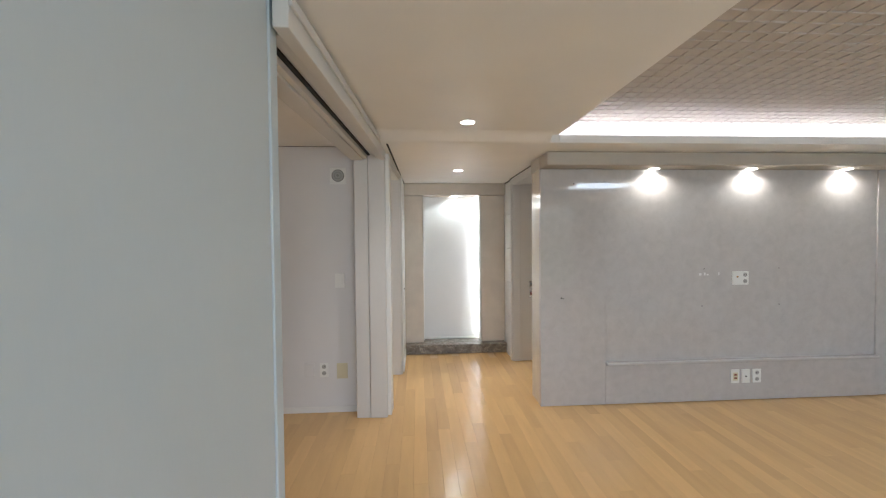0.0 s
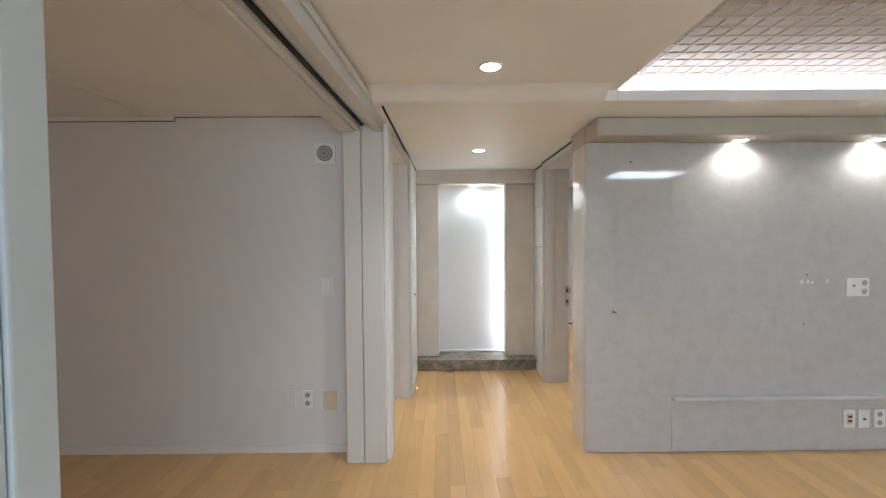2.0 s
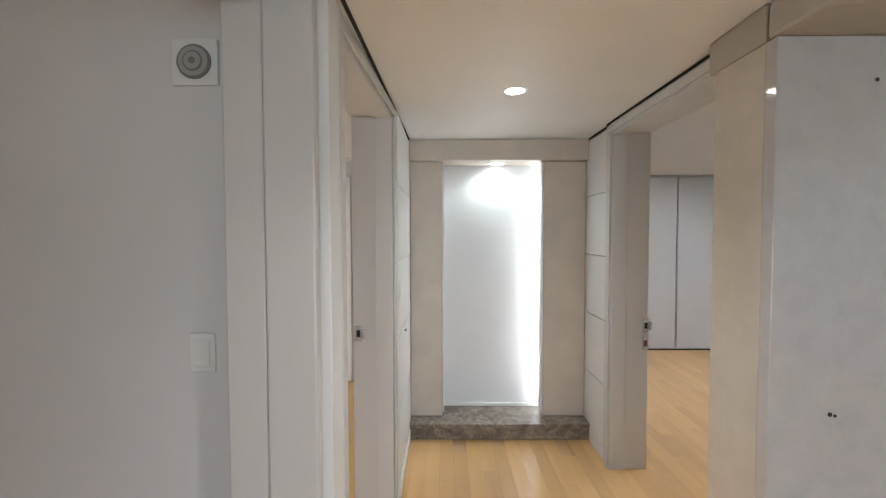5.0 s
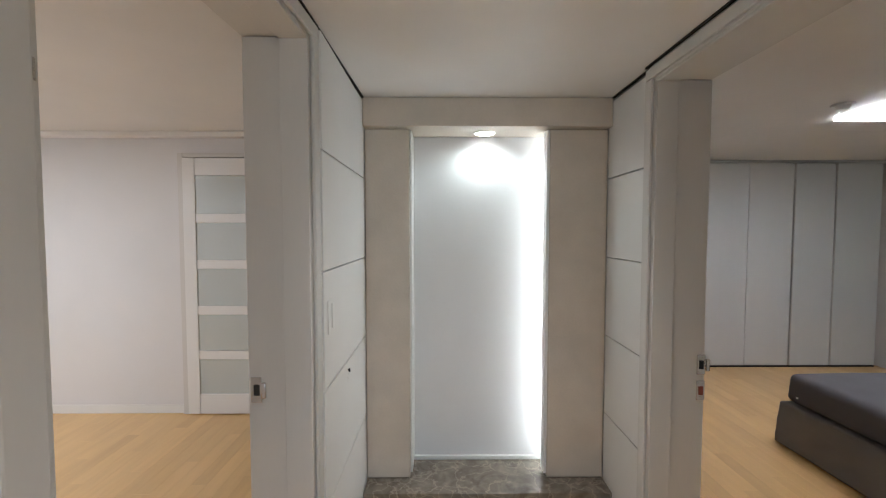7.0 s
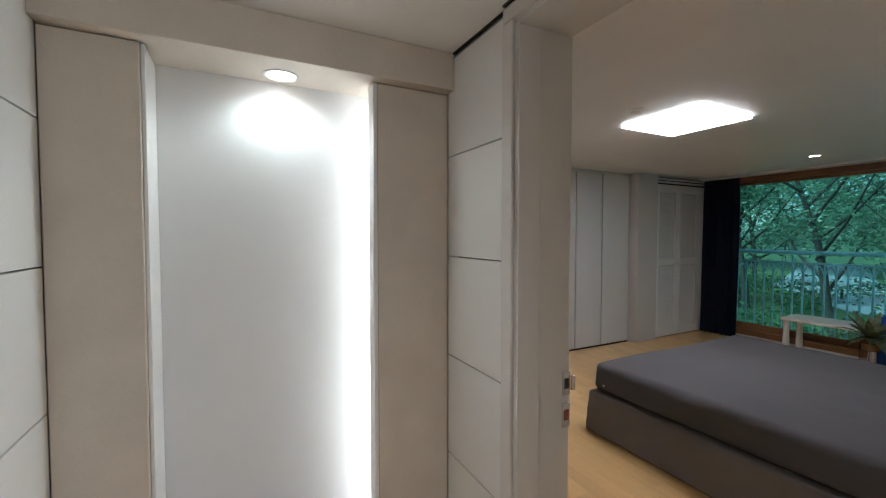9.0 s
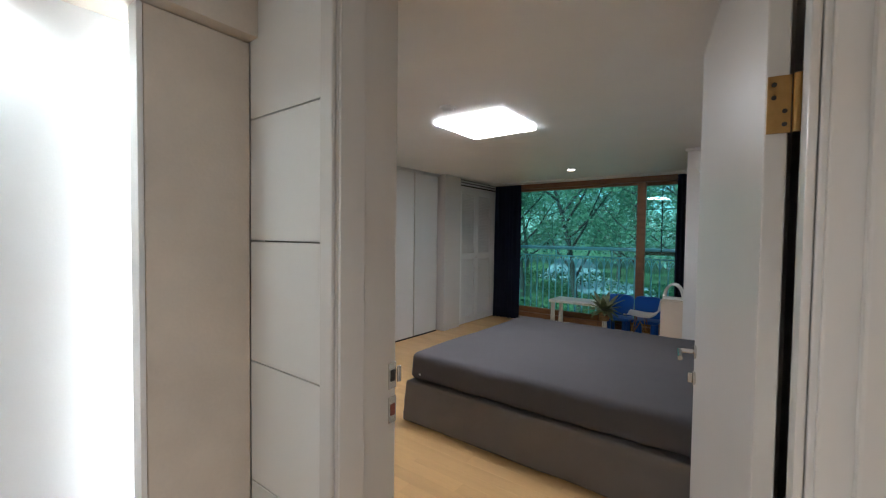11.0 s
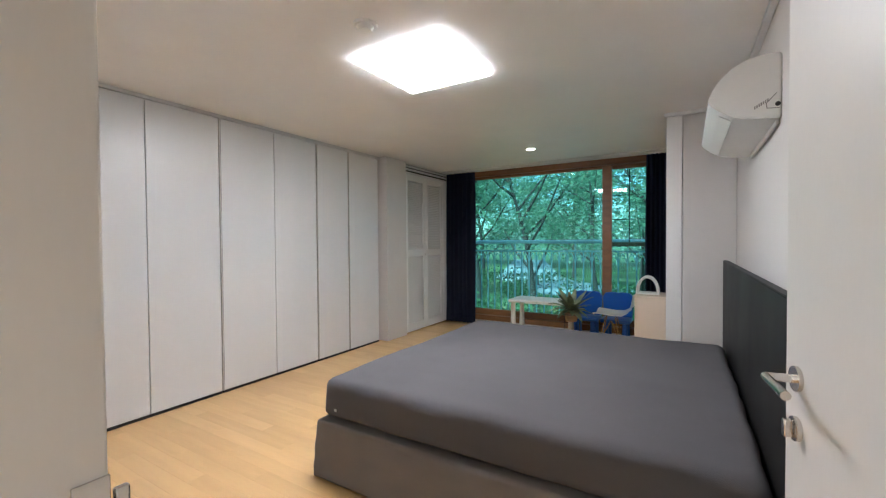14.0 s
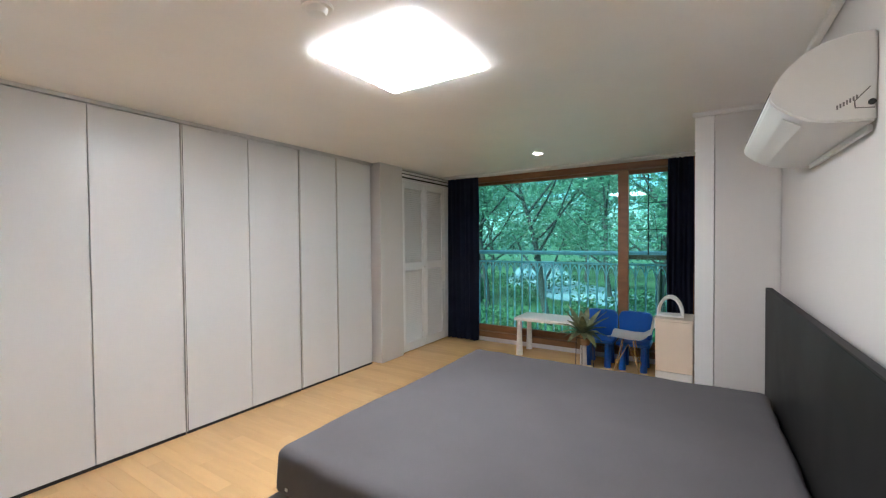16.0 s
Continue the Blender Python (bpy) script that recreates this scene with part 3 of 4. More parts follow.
# room beyond the left door
structure("wall_left_room_back", box(-4.2, -0.57, 6.165, 6.28, 0, 2.6), PAPER, "white papered room wall", "wall")
structure("ceiling_left_room", box(-4.2, -0.57, 3.46, 6.165, 2.235, 2.6), CEIL, "off-white papered ceiling", "ceiling")
structure("trim_left_room", box(-4.2, -0.60, 6.10, 6.164, 2.19, 2.234, 0.008), CEIL, "slim cornice", "trim")
structure("baseboard_left_room", box(-4.2, -1.997, 6.153, 6.164, 0, 0.07, 0.003), PANEL, "white skirting board", "baseboard")
door_4 = thing("door_4", (-1.45, 6.15, 0), "white sliding door with five frosted glass panes", "door", kind="structure")
part("casing", box(-1.995, -1.955, 6.135, 6.164, 0, 2.075, 0.003), JAMB, door_4)
part("casing", box(-1.954, -0.95, 6.135, 6.164, 2.04, 2.075, 0.003), JAMB, door_4)
part("stile", box(-1.95, -1.855, 6.12, 6.15, 0.01, 2.035, 0.003), PANEL, door_4)
part("stile", box(-1.12, -1.02, 6.12, 6.15, 0.01, 2.035, 0.003), PANEL, door_4)
rails = [(0.01, 0.169), (0.448, 0.517), (0.806, 0.876), (1.169, 1.238), (1.531, 1.601), (1.899, 2.03)]
for a, b in rails:
    part("rail", box(-1.854, -1.121, 6.12, 6.15, a, b, 0.003), PANEL, door_4)
for (_, a), (b, _) in zip(rails, rails[1:]):
    part("pane", box(-1.854, -1.121, 6.13, 6.142, a + 0.001, b - 0.001), FROST, door_4, "frosted glass pane")

# unseen slab, added to stop sun leaking in above the walls
structure("sun_block_slab", box(-4.4, 6.5, -3.45, 8.1, 2.6, 2.8), CONC, "unseen slab added over the rooms to keep sun out", "slab")

# bedroom shell
structure("wall_bed_head", box(1.75, 6.40, 3.605, 3.735, 0, 2.6), PAPER_BED, "white papered wall behind the bed", "wall")
structure("wall_behind_door", box(1.152, 1.747, 3.602, 3.622, 0, 2.6), PAPER_BED, "white papered wall behind the open door", "wall")
structure("pillar_window", box(4.75, 6.36, 3.737, 4.09, 0, 2.6, 0.003), PAPER_BED, "white papered pillar beside the window", "pillar")
structure("pillar_window_board", box(4.746, 6.30, 4.094, 4.205, 0, 2.6, 0.003), PANEL, "white boarded edge of the pillar", "pillar")
structure("pillar_wardrobe", box(4.80, 5.19, 7.135, 7.95, 0, 2.6, 0.003), PAPER_BED, "white papered pillar beside the wardrobe", "pillar")
structure("wall_wardrobe_back", box(1.14, 6.55, 7.95, 8.1, 0, 2.6), PAPER, "white wall behind the wardrobes", "wall")
structure("ceiling_bedroom", box(1.14, 6.42, 3.60, 7.95, H_BED, 2.6), CEIL, "off-white papered bedroom ceiling", "ceiling")
structure("trim_bed_cornice", box(1.76, 4.745, 3.7355, 3.765, 2.185, 2.2145, 0.006), PANEL, "slim white cornice", "trim")
structure("trim_pillar_cornice", box(4.715, 4.745, 3.767, 4.22, 2.185, 2.2145, 0.006), PANEL, "slim white cornice", "trim")
structure("trim_window_head", box(6.10, 6.30, 4.21, 7.14, 2.195, 2.2145, 0.004), PANEL, "white strip above the window", "trim")
structure("wall_window_sill", box(6.30, 6.45, 4.207, 7.15, 0, 0.055), PAPER, "low white upstand under the window", "wall")
structure("wall_window_left", box(6.30, 6.50, 7.16, 7.95, 0, 2.6), PAPER, "wall beside the window", "wall")

# window with a fixed light and a sliding sash
win = thing("window_1", (6.37, 5.6, 0.06), "wide brown wooden window with green tinted glass", "window", kind="structure")
part("head", box(6.305, 6.44, 4.21, 7.15, 2.125, 2.20, 0.004), WOOD, win)
part("sill", box(6.285, 6.44, 4.21, 7.15, 0.058, 0.13, 0.004), WOOD, win)
part("jamb", box(6.305, 6.44, 7.06, 7.15, 0.13, 2.125, 0.004), WOOD, win)
part("jamb", box(6.305, 6.44, 4.21, 4.30, 0.13, 2.125, 0.004), WOOD, win)
sash = part("sash", box(6.34, 6.385, 4.965, 7.06, 0.132, 0.215, 0.003), WOOD, win)
part("rail", box(6.34, 6.385, 4.965, 7.06, 2.085, 2.123, 0.003), WOOD, sash)
part("stile", box(6.335, 6.39, 4.855, 4.963, 0.132, 2.123, 0.004), WOOD, sash)
part("stile", box(6.34, 6.385, 6.99, 7.058, 0.217, 2.083, 0.003), WOOD, sash)
pane = part("pane", box(6.358, 6.366, 4.964, 6.99, 0.214, 2.086), GLASS, sash, "green tinted glass pane")
pane.visible_shadow = False
sash = part("sash", box(6.395, 6.43, 4.30, 4.955, 0.132, 0.215, 0.003), WOOD, win)
part("rail", box(6.395, 6.43, 4.30, 4.955, 2.075, 2.123, 0.003), WOOD, sash)
part("stile", box(6.395, 6.43, 4.872, 4.955, 0.217, 2.073, 0.003), WOOD, sash)
part("screen_bar", box(6.432, 6.447, 4.40, 4.865, 1.12, 1.17, 0.003), WOOD, sash)
part("screen_bar", box(6.432, 6.447, 4.66, 4.672, 1.172, 2.07), GAP, sash)
for z in (1.45, 1.75):
    part("screen_bar", box(6.432, 6.447, 4.40, 4.865, z, z + 0.008), GAP, sash)
pane = part("pane", box(6.408, 6.416, 4.30, 4.872, 0.214, 2.076), GLASS, sash, "green tinted glass pane")
pane.visible_shadow = False

# ---- outside ----
structure("ground", box(-300, 300, -300, 300, -1.2, -0.75), GRASS, "grassy park ground", "ground")
structure("pavement", slab([(12.5, -20), (14.8, -6), (16.2, 2), (18.0, 6.2), (22, 9.5), (40, 16), (40, 19), (20.5, 12.6), (15.5, 8.6), (13.2, 3), (11.6, -6), (9.5, -20)], -0.75, -0.735, "z"), PATHM, "pale grey curving park path", "path")
structure("wall_outside_below", box(6.45, 6.85, 3.4, 8.2, -0.75, -0.02), CONC, "concrete base under the window railing", "wall")
rail = thing("window_railing", (6.72, 5.7, -0.02), "pale painted steel railing with pointed arches", "railing")
part("top_rail", tube((6.72, 3.6, 1.18), (6.72, 8.0, 1.18), 0.026, 0.026, 14), RAILP, rail)
part("middle_rail", box(6.705, 6.735, 3.6, 8.0, 1.035, 1.06, 0.003), RAILP, rail)
part("bottom_rail", box(6.705, 6.735, 3.6, 8.0, 0.08, 0.105, 0.003), RAILP, rail)
y = 3.62
k = 0
while y < 8.0:
    part("baluster", box(6.711, 6.729, y - 0.009, y + 0.009, -0.02 if k % 8 == 0 else 0.106, 1.165 if k % 8 == 0 else 1.034), RAILP, rail)
    pts = [(6.72, y + 0.11 * u, 0.87 + 0.15 * math.sin(math.pi * min(1, 2 * min(u, 1 - u)) / 2)) for u in (0, 0.12, 0.28, 0.5, 0.72, 0.88, 1)]
    part("arch", bent(pts, 0.006, 5), RAILP, rail)
    y += 0.11
    k += 1


def leaves(centres, radii, count, size, rng):
    """Small folded leaf sprays scattered in soft clumps, as one mesh."""
    c = np.array(centres)[rng.integers(0, len(centres), count)]
    r = np.array(radii)[rng.integers(0, len(radii), count)]
    d = rng.normal(size=(count, 3))
    d /= np.linalg.norm(d, axis=1)[:, None]
    p = c + d * (r * rng.random(count) ** 0.45)[:, None] * np.array((1, 1, 0.6))
    u = rng.normal(size=(count, 3))
    u[:, 2] *= 0.6
    u /= np.linalg.norm(u, axis=1)[:, None]
    v = np.cross(u, rng.normal(size=(count, 3)))
    v /= np.linalg.norm(v, axis=1)[:, None]
    s = (size * (0.6 + 0.8 * rng.random(count)))[:, None]
    verts = np.stack([p - u * s, p - v * s * 0.42, p + u * s, p + v * s * 0.42], 1).reshape(-1, 3)
    faces = np.arange(count * 4).reshape(-1, 4)
    me = bpy.data.meshes.new("crown")
    me.from_pydata(verts.tolist(), [], faces.tolist())
    return me


def tree(x, y, height, seed, lean=0.0, count=6500, spread=2.3, low=0.22):
    rng = np.random.default_rng(seed)
    t = thing("tree", (x, y, -0.75), "slender dark-barked park tree in full green leaf", "tree", "trees outside the window")
    bm = None
    base = Vector((x, y, -0.76))
    top = Vector((x + rng.normal() * 0.2, y + lean, -0.75 + height * 0.62))
    pts = [base.lerp(top, k / 6) + Vector((0, math.sin(k * 1.3 + seed) * 0.06, 0)) for k in range(7)]
    r = 0.05 + height * 0.0068
    for k in range(6):
        bm = tube(pts[k], pts[k + 1], r * (1 - k * 0.12), r * (1 - (k + 1) * 0.12), 10, bm)
    ends = [top]
    for k in range(8):
        s = pts[0].lerp(top, low + 0.72 * k / 8)
        a = rng.random() * 2 * math.pi
        ln = height * (0.20 + 0.16 * rng.random())
        e = s + Vector((math.cos(a) * ln * 0.75, math.sin(a) * ln * 0.85, ln * (0.55 + 0.5 * rng.random())))
        mid = s.lerp(e, 0.5) + Vector((0, 0, -0.08 * ln))
        bm = tube(s, mid, r * 0.42, r * 0.3, 7, bm)
        bm = tube(mid, e, r * 0.3, r * 0.1, 7, bm)
        ends.append(e)
        for q in range(3):
            f = mid.lerp(e, rng.random()) + Vector(rng.normal(size=3) * (0.5, 0.5, 0.35)) * ln * 0.55
            bm = tube(mid.lerp(e, 0.4), f, r * 0.14, r * 0.04, 5, bm)
            ends.append(f)
    part("trunk", bm, BARK, t)
    me = leaves([tuple(e) for e in ends if e.z > 0.9], [spread * 0.22, spread * 0.36, spread * 0.5], count, 0.062, rng)
    me.materials.append(CROWN)
    ob = new("crown", me)
    ob.parent = t
    ob.matrix_parent_inverse = parent_world(t).inverted()
    return t


for x, y, h, sd, lean in ((11.2, 7.3, 6.6, 1, 0.9), (10.6, 5.0, 6.2, 4, -0.5), (12.4, 9.6, 7.0, 3, 0.7), (13.0, 4.0, 7.4, 2, 0.6), (15.2, 11.4, 7.5, 5, -0.4), (17.0, 7.0, 8.0, 6, 0.3), (12.0, 12.4, 7.0, 7, 0.3), (18.0, 3.0, 8.0, 8, -0.5), (21.0, 13.5, 9.0, 9, 0.4), (22.0, 9.0, 9.0, 10, -0.2), (23, 4.5, 9.0, 11, 0.4), (17.5, 16, 8.5, 12, 0.2)):
    tree(x, y, h, sd, lean, 3000 if x < 13.5 else 7500)


def bush(x, y, r, seed):
    rng = np.random.default_rng(100 + seed)
    t = thing("bush", (x, y, -0.75), "low clipped dark green shrub", "shrub", "shrubs along the path")
    me = leaves([(x + rng.normal() * r * 0.5, y + rng.normal() * r * 0.8, -0.55 + 0.25 * rng.random()) for _ in range(8)], [r * 0.5, r * 0.7], 1500, 0.06, rng)
    me.materials.append(BUSH)
    ob = new("foliage", me)
    ob.parent = t
    ob.matrix_parent_inverse = parent_world(t).inverted()
    part("stem", tube((x, y, -0.76), (x, y, -0.4), 0.05, 0.03, 6), BARK, t)


for i, (x, y, r) in enumerate(((9.2, 6.9, 0.8), (9.3, 8.3, 0.8), (9.5, 9.6, 0.9), (9.4, 5.6, 0.7), (11.4, 4.4, 0.9), (11.8, 5.9, 0.9), (14.3, 5.6, 1.0), (13.9, 10.6, 1.0), (18.2, 9.6, 1.2), (17.5, 12.4, 1.2), (10.0, 11.0, 1.0))):
    bush(x, y, r, i)
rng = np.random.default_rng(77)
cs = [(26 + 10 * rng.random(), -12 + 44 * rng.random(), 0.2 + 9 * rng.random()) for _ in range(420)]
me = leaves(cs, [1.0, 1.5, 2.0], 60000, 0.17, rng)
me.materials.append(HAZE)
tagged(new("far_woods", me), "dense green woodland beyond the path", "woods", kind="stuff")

# ---- things: lamps and fittings ----


def downlight(at, r=0.045, label="small round recessed ceiling spot, lit"):
    d = thing("downlight", at, label, "downlight", "recessed spots")
    x, y, z = at
    part("rim", lathe([(r, -0.004), (r + 0.010, -0.004), (r + 0.012, -0.0005), (r, -0.0005), (r, -0.004)], at, 28, caps=False), WHITEP, d)
    part("lens", lathe([(0.001, -0.010), (r * 0.5, -0.009), (r * 0.8, -0.007), (r - 0.001, -0.003), (r - 0.001, -0.0008), (0.001, -0.0008)], at, 28), LENS, d)
    return d


downlight((0.154, 2.53, H_LIV))
downlight((0.245, 4.06, H_COR))
for x in (1.845, 2.72, 3.60):
    downlight((x, 3.268, 2.037), 0.04)
downlight((0.3, 5.185, 2.003), 0.05)
downlight((5.36, 5.55, H_BED), 0.045)

bl = thing("bedroom_ceiling_lamp", (2.955, 5.365, H_BED), "unseen flat white panel added for the left room's fill light, lit", "ceiling light")
part("frame", box(2.68, 3.23, 5.09, 5.64, 2.2036, 2.2145), WHITEP, bl)
part("diffuser", box(2.672, 3.238, 5.082, 5.648, 2.1965, 2.2034, 0.002), LED_BED, bl)
sd = thing("smoke_detector", (2.435, 5.35, H_BED), "round white ceiling smoke detector", "smoke detector")
part("base", lathe([(0.001, -0.012), (0.055, -0.012), (0.058, -0.0005), (0.001, -0.0005)], (2.435, 5.35, H_BED)), WHITEP, sd)
part("dome", lathe([(0.001, -0.034), (0.03, -0.032), (0.04, -0.0125), (0.001, -0.0125)], (2.435, 5.35, H_BED)), WHITEP, sd)
# unseen panel, added to hold the left room's fill light
gs = thing("ceiling_lamp", (-3.3, 4.3, 2.234), "unseen flat white panel added for the left room's fill light", "ceiling light")
part("frame", box(-3.6, -3.0, 4.0, 4.6, 2.20, 2.2345, 0.004), WHITEP, gs)


def plate(x0, x1, z0, z1, y, label, category, material=WHITEP, group=""):
    p = thing("wall_plate", ((x0 + x1) / 2, y, z0), label, category, group)
    part("plate", box(x0, x1, y - 0.009, y - 0.0005, z0, z1, 0.003), material, p)
    return p


def socket(p, cx, cz, y, r=0.018):
    ring = [(cx + r * math.cos(a * math.pi / 10), cz + r * math.sin(a * math.pi / 10)) for a in range(20)]
    s = part("socket", slab(ring, y - 0.0105, y - 0.0092, "y"), GREYL, p, "round grey socket well")
    for dx in (-0.0075, 0.0075):
        part("pin_hole", tube((cx + dx, y - 0.0125, cz), (cx + dx, y - 0.0107, cz), 0.0032, 0.0032, 8), DARKP, s)


p = plate(2.588, 2.737, 1.024, 1.143, 3.316, "white double wall plate with aerial jack and sockets", "wall socket")
part("jack", tube((2.63, 3.300, 1.095), (2.63, 3.3068, 1.095), 0.007, 0.007, 12), BRASS, p)
socket(p, 2.703, 1.113, 3.316, 0.019)
socket(p, 2.703, 1.056, 3.316, 0.019)
for i, (x0, x1) in enumerate(((2.570, 2.648), (2.668, 2.744), (2.770, 2.849))):
    p = plate(x0, x1, 0.155, 0.276, 3.300, ("white wall plate with data jacks", "white wall plate with one jack", "white double power socket")[i], "wall socket", group="low sockets on the marble wall")
    c = (x0 + x1) / 2
    if i == 0:
        part("jack_field", box(c - 0.022, c + 0.022, 3.288, 3.2908, 0.18, 0.25), OLDP, p, "beige jack field")
        for z in (0.195, 0.225):
            part("jack", box(c - 0.012, c + 0.012, 3.285, 3.2878, z, z + 0.014), REDP, p)
    elif i == 1:
        part("jack", tube((c, 3.284, 0.215), (c, 3.2908, 0.215), 0.006, 0.006, 10), DARKP, p)
    else:
        socket(p, c, 0.245, 3.300)
        socket(p, c, 0.188, 3.300)

# side room wall: loudspeaker, switch, socket, blank plates
sp = thing("wall_speaker", (-0.83, 3.335, 1.93), "square white wall loudspeaker with a round grille", "speaker")
part("plate", box(-0.898, -0.762, 3.333, 3.3445, 1.915, 2.051, 0.003), WHITEP, sp)
ring = lambda r: [(-0.83 + r * math.cos(a * math.pi / 14), 1.983 + r * math.sin(a * math.pi / 14)) for a in range(28)]
part("rim", slab(ring(0.051), 3.327, 3.3325, "y", bevel=0.001), GREYP, sp, "grey speaker rim")
part("grille", slab(ring(0.044), 3.3235, 3.3265, "y", bevel=0.001), GREYL, sp, "light grey grille")
part("ring", slab(ring(0.030), 3.3215, 3.3232, "y", bevel=0.0005), GREYP, sp)
part("cone", slab(ring(0.025), 3.3195, 3.3212, "y", bevel=0.0005), GREYL, sp)
part("centre_cap", slab(ring(0.010), 3.3178, 3.3192, "y", bevel=0.0005), GREYP, sp)
p = plate(-0.868, -0.79, 1.05, 1.17, 3.345, "white light switch on papered wall", "light switch")
part("rocker", box(-0.853, -0.805, 3.331, 3.3355, 1.07, 1.15, 0.002), WHITEP, p)
p = plate(-1.005, -0.935, 0.30, 0.42, 3.345, "white double power socket on papered wall", "wall socket")
socket(p, -0.97, 0.39, 3.345)
socket(p, -0.97, 0.335, 3.345)
plate(-0.865, -0.775, 0.285, 0.415, 3.345, "yellowed blank wall plate", "wall plate", OLDP)
plate(-1.13, -1.05, 0.31, 0.42, 3.345, "white blank cover plate", "wall plate", PAPER)

# corridor panel: slim switch and a hook
p = thing("wall_plate", (-0.343, 4.40, 1.09), "slim white switch frame on a lacquered panel", "light switch")
part("plate", box(-0.3425, -0.339, 4.355, 4.425, 1.10, 1.22, 0.001), PANEL, p)
part("rocker", box(-0.3388, -0.335, 4.395, 4.412, 1.115, 1.205, 0.001), WHITEP, p)
hk = thing("wall_hook", (-0.343, 4.66, 0.85), "tiny dark metal hook on a lacquered panel", "hook")
part("pin", bent([(-0.343, 4.66, 0.872), (-0.335, 4.66, 0.862), (-0.335, 4.66, 0.876)], 0.003, 6), DARKP, hk)

for dy, z, w, h in ((-0.012, 0.838, 0.010, 0.003), (0.004, 0.828, 0.016, 0.003), (-0.004, 0.818, 0.012, 0.003), (0.010, 0.846, 0.006, 0.006)):
    part("scuff", box(-0.3429, -0.3422, 4.66 + dy - w / 2, 4.66 + dy + w / 2, z, z + h), JAMB, hk, "pale scuff under the hook")

# ---- bedroom things ----
# wardrobe units with plain white doors
WY = 7.222
for a, mid, b in ((1.16, None, 1.812), (1.818, 2.315, 2.822), (2.834, 3.322, 3.800), (3.816, None, 4.243), (4.257, None, 4.742)):
    u = thing("wardrobe", ((a + b) / 2, 7.5, 0), "tall white wardrobe unit with plain flush doors", "wardrobe", "fitted wardrobe row")
    part("body", box(a, b, WY + 0.024, 7.93, 0.0, 2.188), WARD, u)
    part("toe_gap", box(a, b, WY + 0.004, WY + 0.022, 0.0, 0.018), GAP, u, "dark gap under the doors")
    cuts = [a, b] if mid is None else [a, mid, b]
    for c, d in zip(cuts, cuts[1:]):
        part("door", box(c + 0.003, d - 0.003, WY, WY + 0.021, 0.022, 2.178, 0.002), WARD, u)
    part("edge_profile", box(a - 0.0105, a - 0.003, WY - 0.010, WY + 0.02, 0.022, 2.178, 0.0015), EDGE, u, "slim aluminium edge pull")
    # dark strip that draws the shadow line beside the pull
    part("shadow_line", box(a - 0.0028, a + 0.0035, WY - 0.0025, WY + 0.018, 0.022, 2.178), GAP, u)
structure("trim_wardrobe_top", box(1.142, 4.80, WY + 0.01, 7.94, 2.190, 2.2145), WARD, "white filler above the wardrobes", "trim")

# louvred closet doors and vent slots over them
lv = thing("closet", (5.65, 7.4, 0), "white louvred double closet doors with slots above", "closet")
LY = 7.155
part("body", box(5.192, 6.295, LY + 0.05, 7.94, 0, 2.205), PAPER, lv)
for a, b in ((5.20, 5.66), (5.664, 6.125)):
    d = part("door", box(a, a + 0.055, LY, LY + 0.035, 0.015, 2.07, 0.003), PANEL, lv)
    part("stile", box(b - 0.055, b, LY, LY + 0.035, 0.015, 2.07, 0.003), PANEL, d)
    for z0, z1 in ((0.015, 0.12), (1.0, 1.09), (1.99, 2.07)):
        part("rail", box(a + 0.055, b - 0.055, LY, LY + 0.035, z0, z1, 0.002), PANEL, d)
    for z0, z1, tilt in ((0.12, 1.0, 1), (1.09, 1.99, 1)):
        bm = None
        z = z0 + 0.012
        while z < z1 - 0.01:
            bm = slab([(LY + 0.004, z - 0.012 * tilt), (LY + 0.008, z - 0.015 * tilt), (LY + 0.031, z + 0.012 * tilt), (LY + 0.027, z + 0.015 * tilt)], a + 0.056, b - 0.056, "x", bm)
            z += 0.024
        tagged(part("slats", bm, PANEL, d), kind="stuff")
part("door", box(6.13, 6.29, LY, LY + 0.035, 0.015, 2.07, 0.003), PANEL, lv)
part("knob", lathe([(0.004, 0), (0.011, 0.006), (0.014, 0.014), (0.010, 0.022), (0.001, 0.024)], (5.645, LY - 0.012, 1.01), 14), ALU, lv)
part("vent_rail", box(5.20, 6.295, LY, LY + 0.03, 2.075, 2.10, 0.002), PANEL, lv)
for z in (2.125, 2.165):
    part("vent_rail", box(5.20, 6.295, LY, LY + 0.03, z, z + 0.022, 0.002), PANEL, lv)
part("vent_dark", box(5.20, 6.295, LY + 0.032, LY + 0.049, 2.075, 2.2), GAP, lv, "dark slots")


# curtains
def curtain(y0, y1, x, z0, z1, folds, label):
    n, bm = 160, bmesh.new()
    c = thing("curtain", (x, (y0 + y1) / 2, z0), label, "curtain", "window curtains")
    rows = []
    for k, z in enumerate((z0, z0 + 0.4, (z0 + z1) / 2, z1 - 0.3, z1)):
        row = []
        for i in range(n + 1):
            u = i / n
            amp = 0.028 + 0.012 * math.sin(u * 9 + k * 0.8)
            row.append(bm.verts.new((x + amp * math.sin(u * folds * 2 * math.pi + 0.25 * k) + 0.008 * math.sin(u * 31 + k), y0 + (y1 - y0) * u + 0.006 * math.sin(k * 1.7 + u * 17), z)))
        rows.append(row)
    for p, q in zip(rows, rows[1:]):
        for i in range(n):
            bm.faces.new((p[i], p[i + 1], q[i + 1], q[i]))
    made = bmesh.ops.solidify(bm, geom=bm.faces[:], thickness=0.003)
    part("cloth", bm, NAVY, c)
    part("heading", box(x - 0.03, x + 0.03, y0, y1, z1 + 0.0005, z1 + 0.012), PANEL, c, "white curtain track")
    return c


